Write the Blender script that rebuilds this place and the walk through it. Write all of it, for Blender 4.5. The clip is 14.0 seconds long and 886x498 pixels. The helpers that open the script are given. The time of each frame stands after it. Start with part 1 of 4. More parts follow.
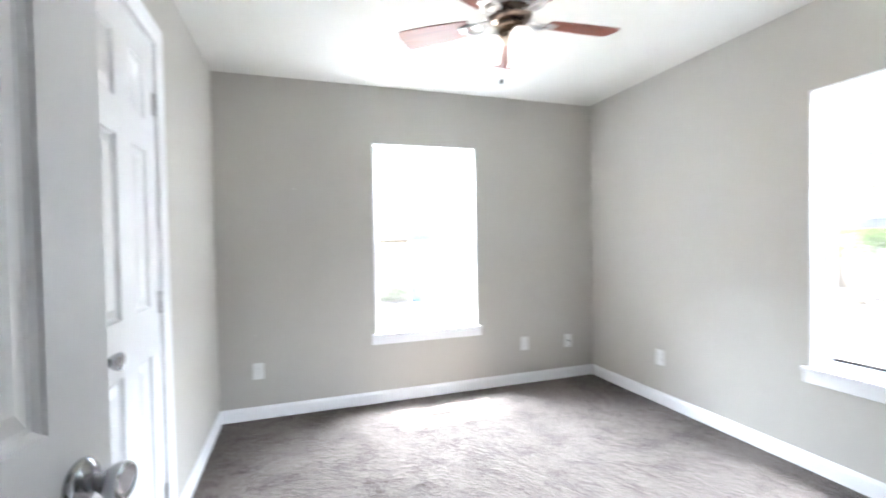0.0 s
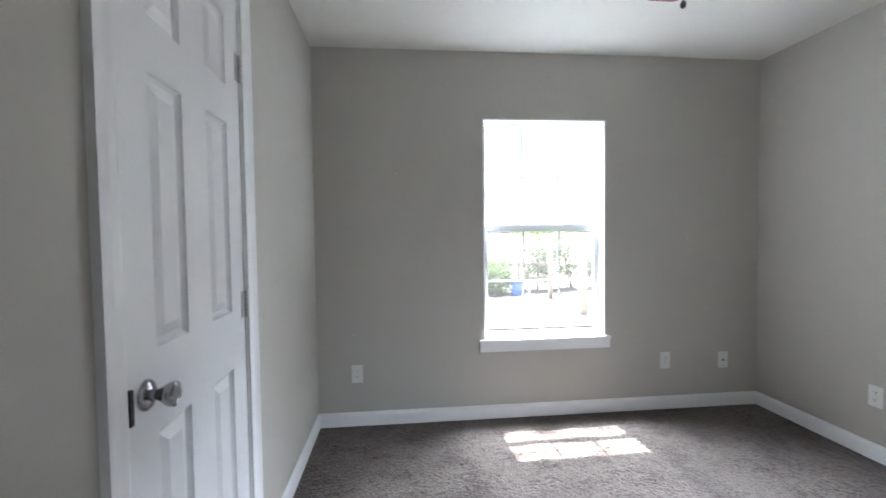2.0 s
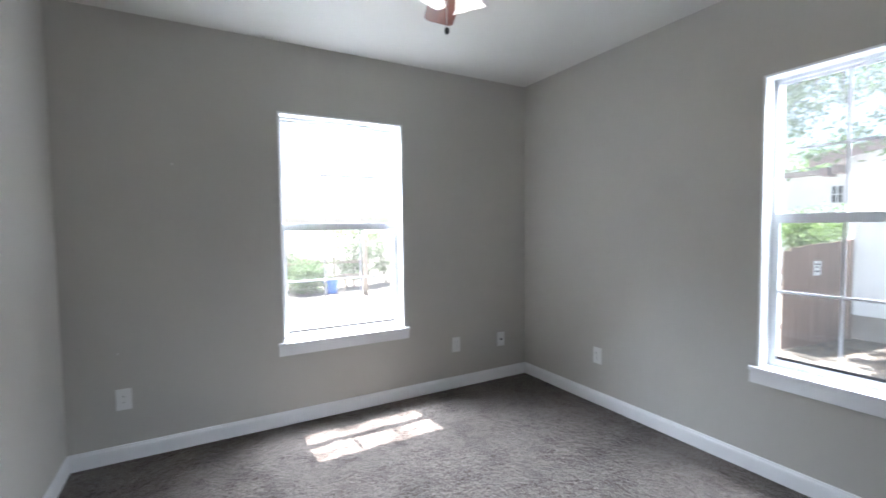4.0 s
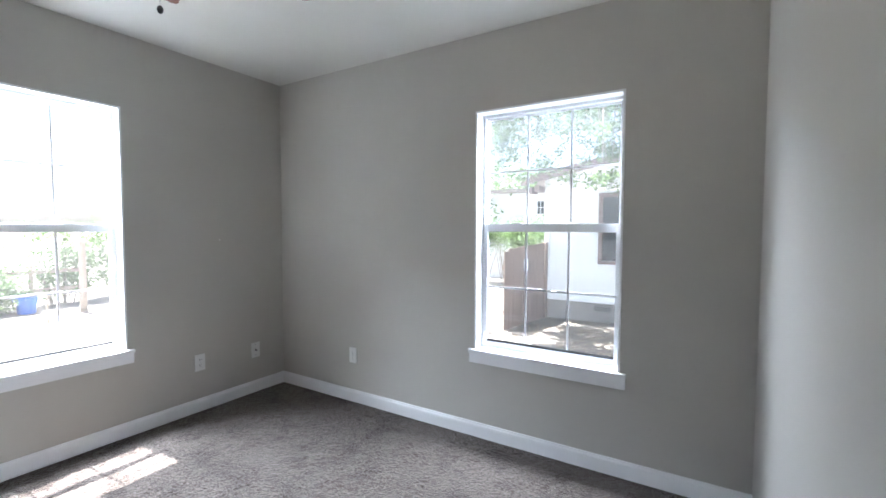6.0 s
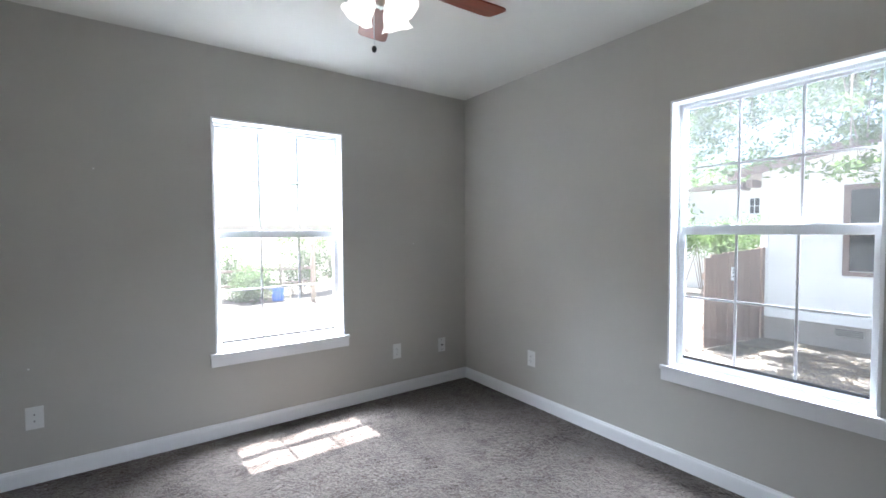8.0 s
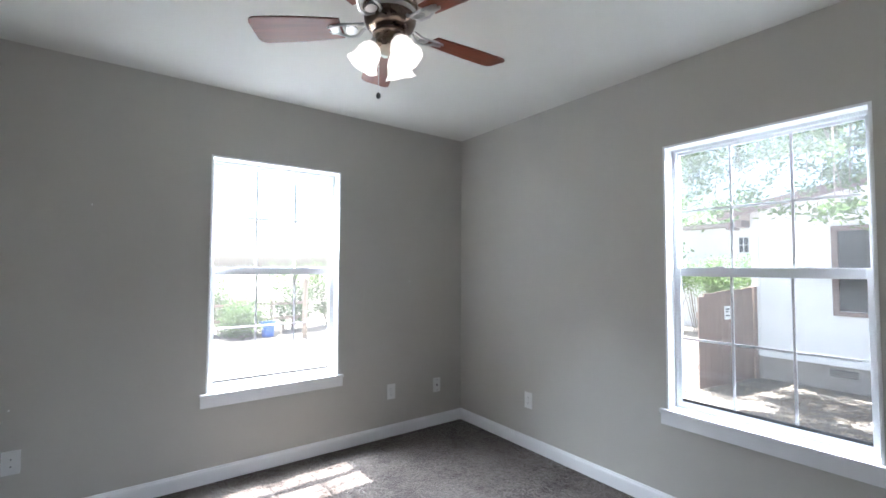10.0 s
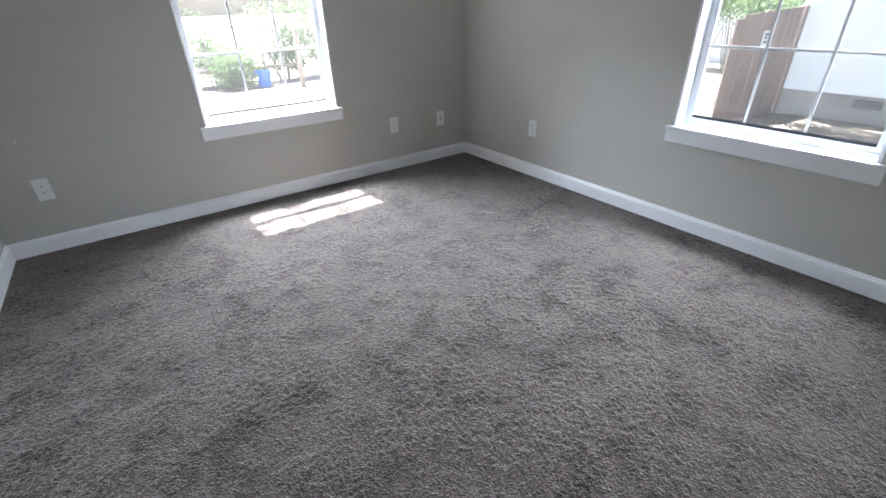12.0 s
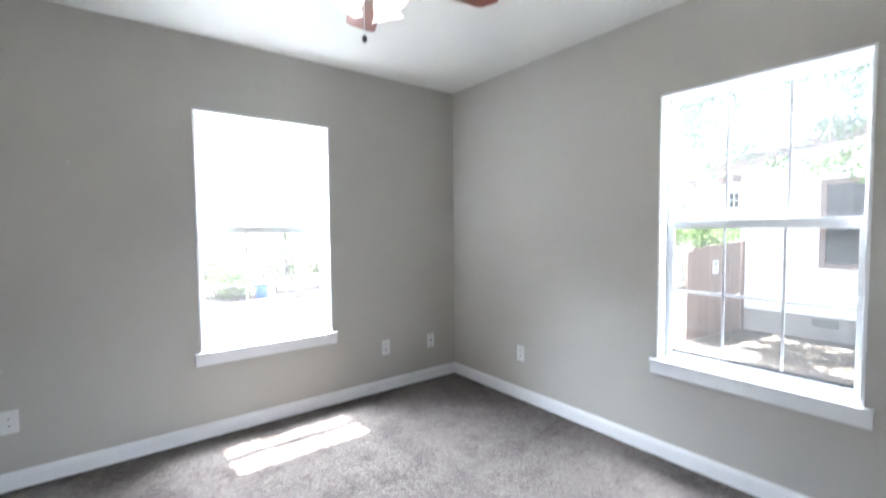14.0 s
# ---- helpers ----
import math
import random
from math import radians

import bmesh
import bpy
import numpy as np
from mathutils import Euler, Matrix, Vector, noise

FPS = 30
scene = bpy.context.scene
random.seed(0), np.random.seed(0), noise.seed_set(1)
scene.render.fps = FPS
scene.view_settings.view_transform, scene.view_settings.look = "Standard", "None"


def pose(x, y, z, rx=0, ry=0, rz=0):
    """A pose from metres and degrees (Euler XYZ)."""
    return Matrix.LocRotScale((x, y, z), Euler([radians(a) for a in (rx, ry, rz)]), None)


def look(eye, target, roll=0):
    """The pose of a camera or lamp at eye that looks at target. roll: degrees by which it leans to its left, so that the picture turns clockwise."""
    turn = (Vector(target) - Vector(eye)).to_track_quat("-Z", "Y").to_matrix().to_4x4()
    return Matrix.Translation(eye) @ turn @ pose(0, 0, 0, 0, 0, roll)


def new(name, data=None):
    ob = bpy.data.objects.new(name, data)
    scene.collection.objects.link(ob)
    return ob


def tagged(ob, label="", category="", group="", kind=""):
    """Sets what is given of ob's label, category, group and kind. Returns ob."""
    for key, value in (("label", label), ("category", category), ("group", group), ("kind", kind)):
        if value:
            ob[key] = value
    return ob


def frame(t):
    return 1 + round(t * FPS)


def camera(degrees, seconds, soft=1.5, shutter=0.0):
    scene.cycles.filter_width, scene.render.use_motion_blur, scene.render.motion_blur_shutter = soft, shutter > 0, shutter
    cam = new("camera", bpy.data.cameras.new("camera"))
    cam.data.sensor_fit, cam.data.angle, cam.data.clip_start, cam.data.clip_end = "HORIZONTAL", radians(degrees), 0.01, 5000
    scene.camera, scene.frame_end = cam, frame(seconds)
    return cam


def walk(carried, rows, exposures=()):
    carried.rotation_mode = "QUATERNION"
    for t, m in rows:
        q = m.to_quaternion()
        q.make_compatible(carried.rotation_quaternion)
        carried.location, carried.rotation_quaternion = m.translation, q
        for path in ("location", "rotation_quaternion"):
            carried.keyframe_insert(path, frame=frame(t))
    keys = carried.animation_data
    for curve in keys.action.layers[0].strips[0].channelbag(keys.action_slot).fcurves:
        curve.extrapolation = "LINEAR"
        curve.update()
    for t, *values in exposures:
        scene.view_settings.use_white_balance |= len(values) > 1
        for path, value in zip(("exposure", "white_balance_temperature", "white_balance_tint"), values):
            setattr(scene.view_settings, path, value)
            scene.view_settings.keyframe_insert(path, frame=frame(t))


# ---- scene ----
cam = camera(91.0, 14.0, soft=1.6, shutter=0.5)
PATH = [
    (0, (0.539, -3.312, 1.23), (1.169, -1.414, 1.19), -1.1),
    (0.5, (0.573, -3.091, 1.241), (0.731, -1.098, 1.207), -1.0),
    (1, (0.537, -2.943, 1.251), (0.604, -0.945, 1.189), -0.6),
    (1.5, (0.533, -2.856, 1.247), (0.638, -0.86, 1.169), -0.8),
    (2, (0.529, -2.826, 1.238), (0.732, -0.837, 1.163), -0.7),
    (2.2, (0.539, -2.829, 1.228), (0.815, -0.849, 1.158), -0.6),
    (4.3, (0.65, -2.896, 1.249), (1.791, -1.257, 1.15), -0.8),
    (4.5, (0.659, -2.904, 1.248), (1.916, -1.351, 1.156), -0.9),
    (5, (0.688, -2.937, 1.244), (2.146, -1.57, 1.158), -0.1),
    (5.5, (0.717, -2.975, 1.245), (2.323, -1.786, 1.165), 0.2),
    (6, (0.713, -2.997, 1.268), (2.412, -1.946, 1.173), 0.2),
    (6.5, (0.706, -3.008, 1.262), (2.409, -1.962, 1.17), 0.1),
    (7, (0.702, -2.981, 1.263), (2.237, -1.701, 1.187), 0.3),
    (7.5, (0.677, -2.981, 1.263), (1.991, -1.475, 1.199), -0.1),
    (8, (0.688, -2.994, 1.265), (1.844, -1.364, 1.191), -0.3),
    (8.5, (0.674, -2.985, 1.263), (1.829, -1.353, 1.198), -0.4),
    (8.7, (0.689, -2.986, 1.276), (1.843, -1.353, 1.231), -0.4),
    (10.8, (0.65, -2.965, 1.29), (1.846, -1.366, 1.406), 0.5),
    (11, (0.668, -2.961, 1.238), (1.853, -1.36, 1.055), 0.1),
    (11.5, (0.705, -2.961, 1.151), (1.783, -1.446, 0.416), -1.2),
    (12, (0.722, -2.967, 1.112), (1.719, -1.531, 0.14), -1.7),
    (12.5, (0.699, -2.956, 1.116), (1.703, -1.515, 0.161), -1.8),
    (13, (0.679, -2.945, 1.118), (1.7, -1.498, 0.189), -1.9),
    (13.5, (0.685, -2.954, 1.173), (1.822, -1.382, 0.687), -1.9),
    (14, (0.679, -2.952, 1.267), (1.891, -1.364, 1.168), -0.5),
]
EXPOSURE = [(t, e, k, 14) for t, e, k in ((0, 5.2, 6000), (0.5, 5.0, 5950), (1.0, 4.55, 5950), (1.5, 4.25, 5950), (2.2, 3.95, 5950), (4.5, 3.85, 5850), (6.0, 3.95, 5850), (6.5, 4.0, 5850), (7.0, 4.1, 5850), (8.0, 3.9, 5850), (10.8, 3.85, 5850), (11.5, 3.75, 5850), (12.0, 3.95, 5850), (12.5, 4.3, 5850), (13.0, 4.5, 5900), (13.5, 4.7, 5900), (14.0, 4.55, 5900))]
walk(cam, [(t, look(eye, target, roll)) for t, eye, target, roll in PATH], EXPOSURE)

SKY = 0.033
SUN = 3.7
LAMP_N, LAMP_E, LAMP_SIDE = 54.0, 22.5, 3.0
SHADE_GLOW = 0.08
SHADES = (-85, 155, 35)

# ---------------------------------------------------------------- world, sun, light
world = bpy.data.worlds.new("world")
scene.world = world
world.use_nodes = True
wn = world.node_tree
sky = wn.nodes.new("ShaderNodeTexSky")
sky.sky_type = "NISHITA"
sky.sun_disc = False
sky.sun_elevation = radians(70.3)
sky.sun_rotation = radians(-4)
sky.air_density = 1.0
sky.dust_density = 4.0
bg = wn.nodes["Background"]
wn.links.new(sky.outputs[0], bg.inputs[0])
bg.inputs[1].default_value = SKY

sun_data = bpy.data.lights.new("sun", "SUN")
sun_data.energy = SUN
sun_data.angle = radians(0.53)
sun_data.color = (1.0, 0.95, 0.87)
sun = new("sun", sun_data)
sun.matrix_world = look((0, 0, 20), (0.43, -7.15, 0))


def window_sky_fill(at, target, w, h, watts):
    """Added area lamp just outside a window opening, for sky beside or over it."""
    data = bpy.data.lights.new("window_sky_fill", "AREA")
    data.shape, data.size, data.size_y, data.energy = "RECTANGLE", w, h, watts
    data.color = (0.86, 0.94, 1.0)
    new("window_sky_fill", data).matrix_world = look(at, target)


window_sky_fill((1.505, 0.55, 2.50), (1.505, -0.25, 0.95), 0.84, 0.70, LAMP_N)
window_sky_fill((3.58, -2.196, 2.34), (2.45, -2.196, 0.85), 0.84, 0.62, LAMP_E)
# side lamp out of view, added to lift the north and west walls
window_sky_fill((4.30, -3.75, 1.70), (3.05, -2.196, 1.22), 1.80, 1.60, LAMP_SIDE)

# ---------------------------------------------------------------- materials


def nodes_of(mat):
    mat.use_nodes = True
    nt = mat.node_tree
    return nt, nt.nodes["Principled BSDF"]


def add(nt, kind, **values):
    n = nt.nodes.new(kind)
    for key, v in values.items():
        n.inputs[key].default_value = v
    return n


def noisy(nt, scale, detail=4.0, rough=0.55, coords=None):
    n = nt.nodes.new("ShaderNodeTexNoise")
    n.inputs["Scale"].default_value = scale
    n.inputs["Detail"].default_value = detail
    n.inputs["Roughness"].default_value = rough
    if coords is not None:
        nt.links.new(coords, n.inputs["Vector"])
    return n


def ramp(nt, fac, stops):
    r = nt.nodes.new("ShaderNodeValToRGB")
    e = r.color_ramp.elements
    e[0].position, e[0].color = stops[0][0], (*stops[0][1], 1)
    e[1].position, e[1].color = stops[-1][0], (*stops[-1][1], 1)
    for p, c in stops[1:-1]:
        k = e.new(p)
        k.color = (*c, 1)
    nt.links.new(fac, r.inputs["Fac"])
    return r


def bump(nt, height, bsdf, strength=0.2, distance=0.002, chain=None):
    b = nt.nodes.new("ShaderNodeBump")
    b.inputs["Strength"].default_value = strength
    b.inputs["Distance"].default_value = distance
    nt.links.new(height, b.inputs["Height"])
    if chain is not None:
        nt.links.new(chain.outputs[0], b.inputs["Normal"])
    nt.links.new(b.outputs[0], bsdf.inputs["Normal"])
    return b


def mixed(name, c1, c2, scale=3.0, rough=0.5, metal=0.0, grain=120.0, grain_bump=0.15, grain_depth=0.001, spec=0.5, vary=0.0):
    """A surface whose colour wanders between two tones, with fine grain in its relief and gloss."""
    mat = bpy.data.materials.new(name)
    nt, b = nodes_of(mat)
    tc = nt.nodes.new("ShaderNodeTexCoord")
    n1 = noisy(nt, scale, 6, 0.6, tc.outputs["Object"])
    col = ramp(nt, n1.outputs["Fac"], [(0.3, c1), (0.7, c2)])
    out = col.outputs["Color"]
    if vary > 0:
        info = nt.nodes.new("ShaderNodeObjectInfo")
        hsv = nt.nodes.new("ShaderNodeHueSaturation")
        rng = nt.nodes.new("ShaderNodeMapRange")
        rng.inputs["To Min"].default_value, rng.inputs["To Max"].default_value = 1 - vary, 1 + vary
        nt.links.new(info.outputs["Random"], rng.inputs["Value"])
        nt.links.new(rng.outputs[0], hsv.inputs["Value"])
        nt.links.new(out, hsv.inputs["Color"])
        out = hsv.outputs["Color"]
    nt.links.new(out, b.inputs["Base Color"])
    n2 = noisy(nt, grain, 3, 0.6, tc.outputs["Object"])
    rr = nt.nodes.new("ShaderNodeMapRange")
    rr.inputs["To Min"].default_value, rr.inputs["To Max"].default_value = max(rough - 0.08, 0.02), min(rough + 0.08, 1)
    nt.links.new(n1.outputs["Fac"], rr.inputs["Value"])
    nt.links.new(rr.outputs[0], b.inputs["Roughness"])
    b.inputs["Metallic"].default_value = metal
    b.inputs["Specular IOR Level"].default_value = spec
    if grain_bump > 0:
        bump(nt, n2.outputs["Fac"], b, grain_bump, grain_depth)
    return mat


M_wall = mixed("greige_wall_paint", (0.472, 0.455, 0.414), (0.503, 0.485, 0.442), 1.3, 0.62, grain=95, grain_bump=0.22, grain_depth=0.0012, spec=0.3)
M_hall = mixed("hall_wall_paint", (0.52, 0.51, 0.475), (0.54, 0.53, 0.495), 1.3, 0.7, grain=95, grain_bump=0.2)
M_ceiling = mixed("ceiling_paint", (0.66, 0.65, 0.605), (0.70, 0.69, 0.645), 1.1, 0.8, grain=70, grain_bump=0.3, grain_depth=0.0015, spec=0.2)
M_trim = mixed("white_trim_paint", (0.80, 0.805, 0.81), (0.84, 0.845, 0.85), 2.5, 0.36, grain=60, grain_bump=0.05)
M_door = mixed("white_door_paint", (0.79, 0.80, 0.815), (0.83, 0.84, 0.855), 2.0, 0.42, grain=160, grain_bump=0.06)
M_vinyl = mixed("white_window_frame", (0.70, 0.71, 0.72), (0.75, 0.76, 0.77), 4, 0.38, grain=90, grain_bump=0.04)
M_chrome = mixed("polished_chrome", (0.40, 0.41, 0.43), (0.48, 0.49, 0.51), 8, 0.16, 1.0, grain=60, grain_bump=0.02)
M_nickel = mixed("brushed_nickel", (0.50, 0.50, 0.50), (0.58, 0.58, 0.58), 20, 0.32, 1.0, grain=200, grain_bump=0.05)
M_bronze = mixed("dark_bronze_metal", (0.16, 0.12, 0.095), (0.24, 0.19, 0.155), 14, 0.28, 1.0, grain=160, grain_bump=0.04)
M_dark_metal = mixed("dark_latch_metal", (0.05, 0.05, 0.05), (0.09, 0.09, 0.09), 20, 0.4, 0.8)
M_gasket = mixed("black_rubber_gasket", (0.008, 0.008, 0.009), (0.014, 0.014, 0.015), 30, 0.6)
M_plate = mixed("white_plastic_plate", (0.74, 0.74, 0.72), (0.78, 0.78, 0.76), 6, 0.35, grain=80, grain_bump=0.03)
M_slot = mixed("dark_slot", (0.02, 0.02, 0.02), (0.035, 0.03, 0.03), 30, 0.6)
M_concrete = mixed("pale_concrete", (0.40, 0.385, 0.36), (0.50, 0.48, 0.455), 0.8, 0.9, grain=40, grain_bump=0.4, grain_depth=0.004)
M_dirt = mixed("dry_dirt", (0.16, 0.14, 0.12), (0.25, 0.225, 0.20), 0.9, 0.95, grain=30, grain_bump=0.6, grain_depth=0.01)
M_siding = mixed("white_siding_paint", (0.60, 0.61, 0.625), (0.66, 0.67, 0.68), 1.5, 0.55, grain=50, grain_bump=0.1, vary=0.03)
M_brown_trim = mixed("brown_trim_paint", (0.12, 0.088, 0.082), (0.17, 0.125, 0.115), 4, 0.6, grain=60, grain_bump=0.2)
M_skirt = mixed("grey_skirting_stucco", (0.22, 0.20, 0.19), (0.30, 0.28, 0.26), 2.5, 0.9, grain=40, grain_bump=0.5, grain_depth=0.004)
M_roof = mixed("weathered_shingle", (0.13, 0.11, 0.10), (0.22, 0.19, 0.17), 5, 0.9, grain=50, grain_bump=0.5, grain_depth=0.004)
M_bark = mixed("grey_bark", (0.12, 0.095, 0.075), (0.25, 0.21, 0.17), 9, 0.9, grain=35, grain_bump=0.8, grain_depth=0.01)
M_blue = mixed("blue_plastic", (0.02, 0.10, 0.42), (0.03, 0.14, 0.5), 5, 0.45, grain=50, grain_bump=0.05)
M_wire = mixed("galvanised_wire", (0.42, 0.43, 0.44), (0.55, 0.56, 0.57), 20, 0.45, 0.8)
M_post = mixed("weathered_post", (0.20, 0.16, 0.12), (0.32, 0.27, 0.22), 8, 0.85, grain=60, grain_bump=0.4)
M_sign = mixed("white_sign", (0.72, 0.73, 0.74), (0.78, 0.79, 0.8), 10, 0.5, grain_bump=0)
M_sign_ink = mixed("sign_ink", (0.06, 0.07, 0.09), (0.1, 0.11, 0.13), 10, 0.6, grain_bump=0)


def wood(name, c1, c2, axis_scale, rough=0.5, vary=0.0):
    """Long grain along one axis of the object."""
    mat = bpy.data.materials.new(name)
    nt, b = nodes_of(mat)
    tc = nt.nodes.new("ShaderNodeTexCoord")
    mp = nt.nodes.new("ShaderNodeMapping")
    mp.inputs["Scale"].default_value = axis_scale
    nt.links.new(tc.outputs["Object"], mp.inputs["Vector"])
    n1 = noisy(nt, 1.0, 8, 0.65, mp.outputs[0])
    col = ramp(nt, n1.outputs["Fac"], [(0.3, c1), (0.5, tuple((p + q) / 2 for p, q in zip(c1, c2))), (0.72, c2)])
    out = col.outputs["Color"]
    if vary > 0:
        info = nt.nodes.new("ShaderNodeObjectInfo")
        hsv = nt.nodes.new("ShaderNodeHueSaturation")
        rng = nt.nodes.new("ShaderNodeMapRange")
        rng.inputs["To Min"].default_value, rng.inputs["To Max"].default_value = 1 - vary, 1 + vary
        nt.links.new(info.outputs["Random"], rng.inputs["Value"])
        nt.links.new(rng.outputs[0], hsv.inputs["Value"])
        nt.links.new(out, hsv.inputs["Color"])
        out = hsv.outputs["Color"]
    nt.links.new(out, b.inputs["Base Color"])
    b.inputs["Roughness"].default_value = rough
    bump(nt, n1.outputs["Fac"], b, 0.15, 0.001)
    return mat


M_blade = wood("cherry_blade", (0.13, 0.028, 0.014), (0.24, 0.06, 0.03), (3, 60, 60), 0.32)
M_gate = wood("brown_gate_board", (0.225, 0.162, 0.135), (0.31, 0.235, 0.20), (14, 14, 1.2), 0.8, 0.06)


def make_carpet():
    """Cut pile: mottled taupe yarn, tuft by tuft, darker where footmarks lay the pile over."""
    mat = bpy.data.materials.new("taupe_carpet")
    nt, b = nodes_of(mat)
    tc = nt.nodes.new("ShaderNodeTexCoord")
    big = noisy(nt, 1.6, 4, 0.6, tc.outputs["Object"])
    mid = noisy(nt, 5.2, 6, 0.70, tc.outputs["Object"])
    fine = noisy(nt, 240, 3, 0.7, tc.outputs["Object"])
    vor = nt.nodes.new("ShaderNodeTexVoronoi")
    vor.inputs["Scale"].default_value = 150
    nt.links.new(tc.outputs["Object"], vor.inputs["Vector"])
    sep = nt.nodes.new("ShaderNodeSeparateColor")
    nt.links.new(vor.outputs["Color"], sep.inputs[0])
    c1 = ramp(nt, sep.outputs[0], [(0.0, (0.062, 0.050, 0.042)), (0.5, (0.102, 0.083, 0.070)), (1.0, (0.172, 0.142, 0.122))])
    c2 = ramp(nt, big.outputs["Fac"], [(0.35, (0.88, 0.875, 0.87)), (0.65, (1.0, 1.0, 1.0))])
    c3 = ramp(nt, mid.outputs["Fac"], [(0.38, (0.46, 0.44, 0.425)), (0.50, (1.0, 1.0, 1.0))])
    c4 = ramp(nt, fine.outputs["Fac"], [(0.3, (0.60, 0.60, 0.60)), (0.6, (1.0, 1.0, 1.0))])
    last = c1.outputs[0]
    for c in (c2, c3, c4):
        m = nt.nodes.new("ShaderNodeMix")
        m.data_type, m.blend_type = "RGBA", "MULTIPLY"
        m.inputs["Factor"].default_value = 1.0
        nt.links.new(last, m.inputs[6])
        nt.links.new(c.outputs[0], m.inputs[7])
        last = m.outputs[2]
    nt.links.new(last, b.inputs["Base Color"])
    b.inputs["Roughness"].default_value = 1.0
    b.inputs["Specular IOR Level"].default_value = 0.15
    b.inputs["Sheen Weight"].default_value = 0.36
    b.inputs["Sheen Tint"].default_value = (0.9, 0.85, 0.81, 1)
    b.inputs["Sheen Roughness"].default_value = 0.42
    bump(nt, vor.outputs["Distance"], b, 0.9, 0.007)
    return mat


M_carpet = make_carpet()


def make_glass():
    mat = bpy.data.materials.new("window_glass")
    mat.use_nodes = True
    nt = mat.node_tree
    nt.nodes.clear()
    out = nt.nodes.new("ShaderNodeOutputMaterial")
    mix = nt.nodes.new("ShaderNodeMixShader")
    tr = nt.nodes.new("ShaderNodeBsdfTransparent")
    tr.inputs[0].default_value = (0.95, 0.97, 0.96, 1)
    gl = nt.nodes.new("ShaderNodeBsdfGlossy")
    gl.inputs["Roughness"].default_value = 0.02
    fr = nt.nodes.new("ShaderNodeFresnel")
    fr.inputs[0].default_value = 1.45
    nt.links.new(fr.outputs[0], mix.inputs[0])
    nt.links.new(tr.outputs[0], mix.inputs[1])
    nt.links.new(gl.outputs[0], mix.inputs[2])
    # glare over the view, put into the panes as a faint, patchy translucent layer
    tc = nt.nodes.new("ShaderNodeTexCoord")
    wide = noisy(nt, 2.2, 4, 0.6, tc.outputs["Object"])
    spots = noisy(nt, 45, 4, 0.7, tc.outputs["Object"])
    both = nt.nodes.new("ShaderNodeMath")
    both.operation = "MULTIPLY"
    nt.links.new(wide.outputs["Fac"], both.inputs[0])
    nt.links.new(spots.outputs["Fac"], both.inputs[1])
    glare_amount = nt.nodes.new("ShaderNodeMapRange")
    glare_amount.inputs["From Min"].default_value = 0.15
    glare_amount.inputs["From Max"].default_value = 0.36
    glare_amount.inputs["To Min"].default_value = GLARE * 0.8
    glare_amount.inputs["To Max"].default_value = GLARE * 1.25
    nt.links.new(both.outputs[0], glare_amount.inputs["Value"])
    glare_bsdf = nt.nodes.new("ShaderNodeBsdfTranslucent")
    glare_bsdf.inputs[0].default_value = (0.82, 0.80, 0.77, 1)
    coat = nt.nodes.new("ShaderNodeMixShader")
    nt.links.new(glare_amount.outputs["Result"], coat.inputs[0])
    nt.links.new(mix.outputs[0], coat.inputs[1])
    nt.links.new(glare_bsdf.outputs[0], coat.inputs[2])
    nt.links.new(coat.outputs[0], out.inputs[0])
    return mat


GLARE = 0.012
M_glass = make_glass()

M_dark_glass = mixed("dark_house_glass", (0.02, 0.025, 0.03), (0.05, 0.055, 0.06), 3, 0.08, grain_bump=0)


def make_lit_glass():
    mat = bpy.data.materials.new("lit_frosted_glass")
    nt, b = nodes_of(mat)
    tc = nt.nodes.new("ShaderNodeTexCoord")
    n = noisy(nt, 12, 3, 0.5, tc.outputs["Object"])
    col = ramp(nt, n.outputs["Fac"], [(0.3, (0.80, 0.78, 0.74)), (0.7, (0.86, 0.84, 0.80))])
    nt.links.new(col.outputs[0], b.inputs["Base Color"])
    b.inputs["Roughness"].default_value = 0.35
    b.inputs["Emission Color"].default_value = (1.0, 0.90, 0.76, 1)
    b.inputs["Emission Strength"].default_value = SHADE_GLOW
    return mat


M_shade = make_lit_glass()


def leafy(name, c1, c2):
    mat = bpy.data.materials.new(name)
    nt, b = nodes_of(mat)
    geo = nt.nodes.new("ShaderNodeNewGeometry")
    col = ramp(nt, geo.outputs["Random Per Island"], [(0.0, c1), (1.0, c2)])
    nt.links.new(col.outputs[0], b.inputs["Base Color"])
    b.inputs["Specular IOR Level"].default_value = 0.2
    b.inputs["Roughness"].default_value = 0.55
    tl = nt.nodes.new("ShaderNodeBsdfTranslucent")
    nt.links.new(col.outputs[0], tl.inputs[0])
    mix = nt.nodes.new("ShaderNodeMixShader")
    mix.inputs[0].default_value = 0.5
    nt.links.new(b.outputs[0], mix.inputs[1])
    nt.links.new(tl.outputs[0], mix.inputs[2])
    nt.links.new(mix.outputs[0], nt.nodes["Material Output"].inputs[0])
    return mat


M_leaf = leafy("green_leaves", (0.08, 0.13, 0.045), (0.13, 0.19, 0.075))
M_bush = leafy("bush_leaves", (0.08, 0.13, 0.05), (0.15, 0.21, 0.09))
M_litter_leaf = leafy("leaf_litter_tones", (0.16, 0.125, 0.09), (0.50, 0.43, 0.34))

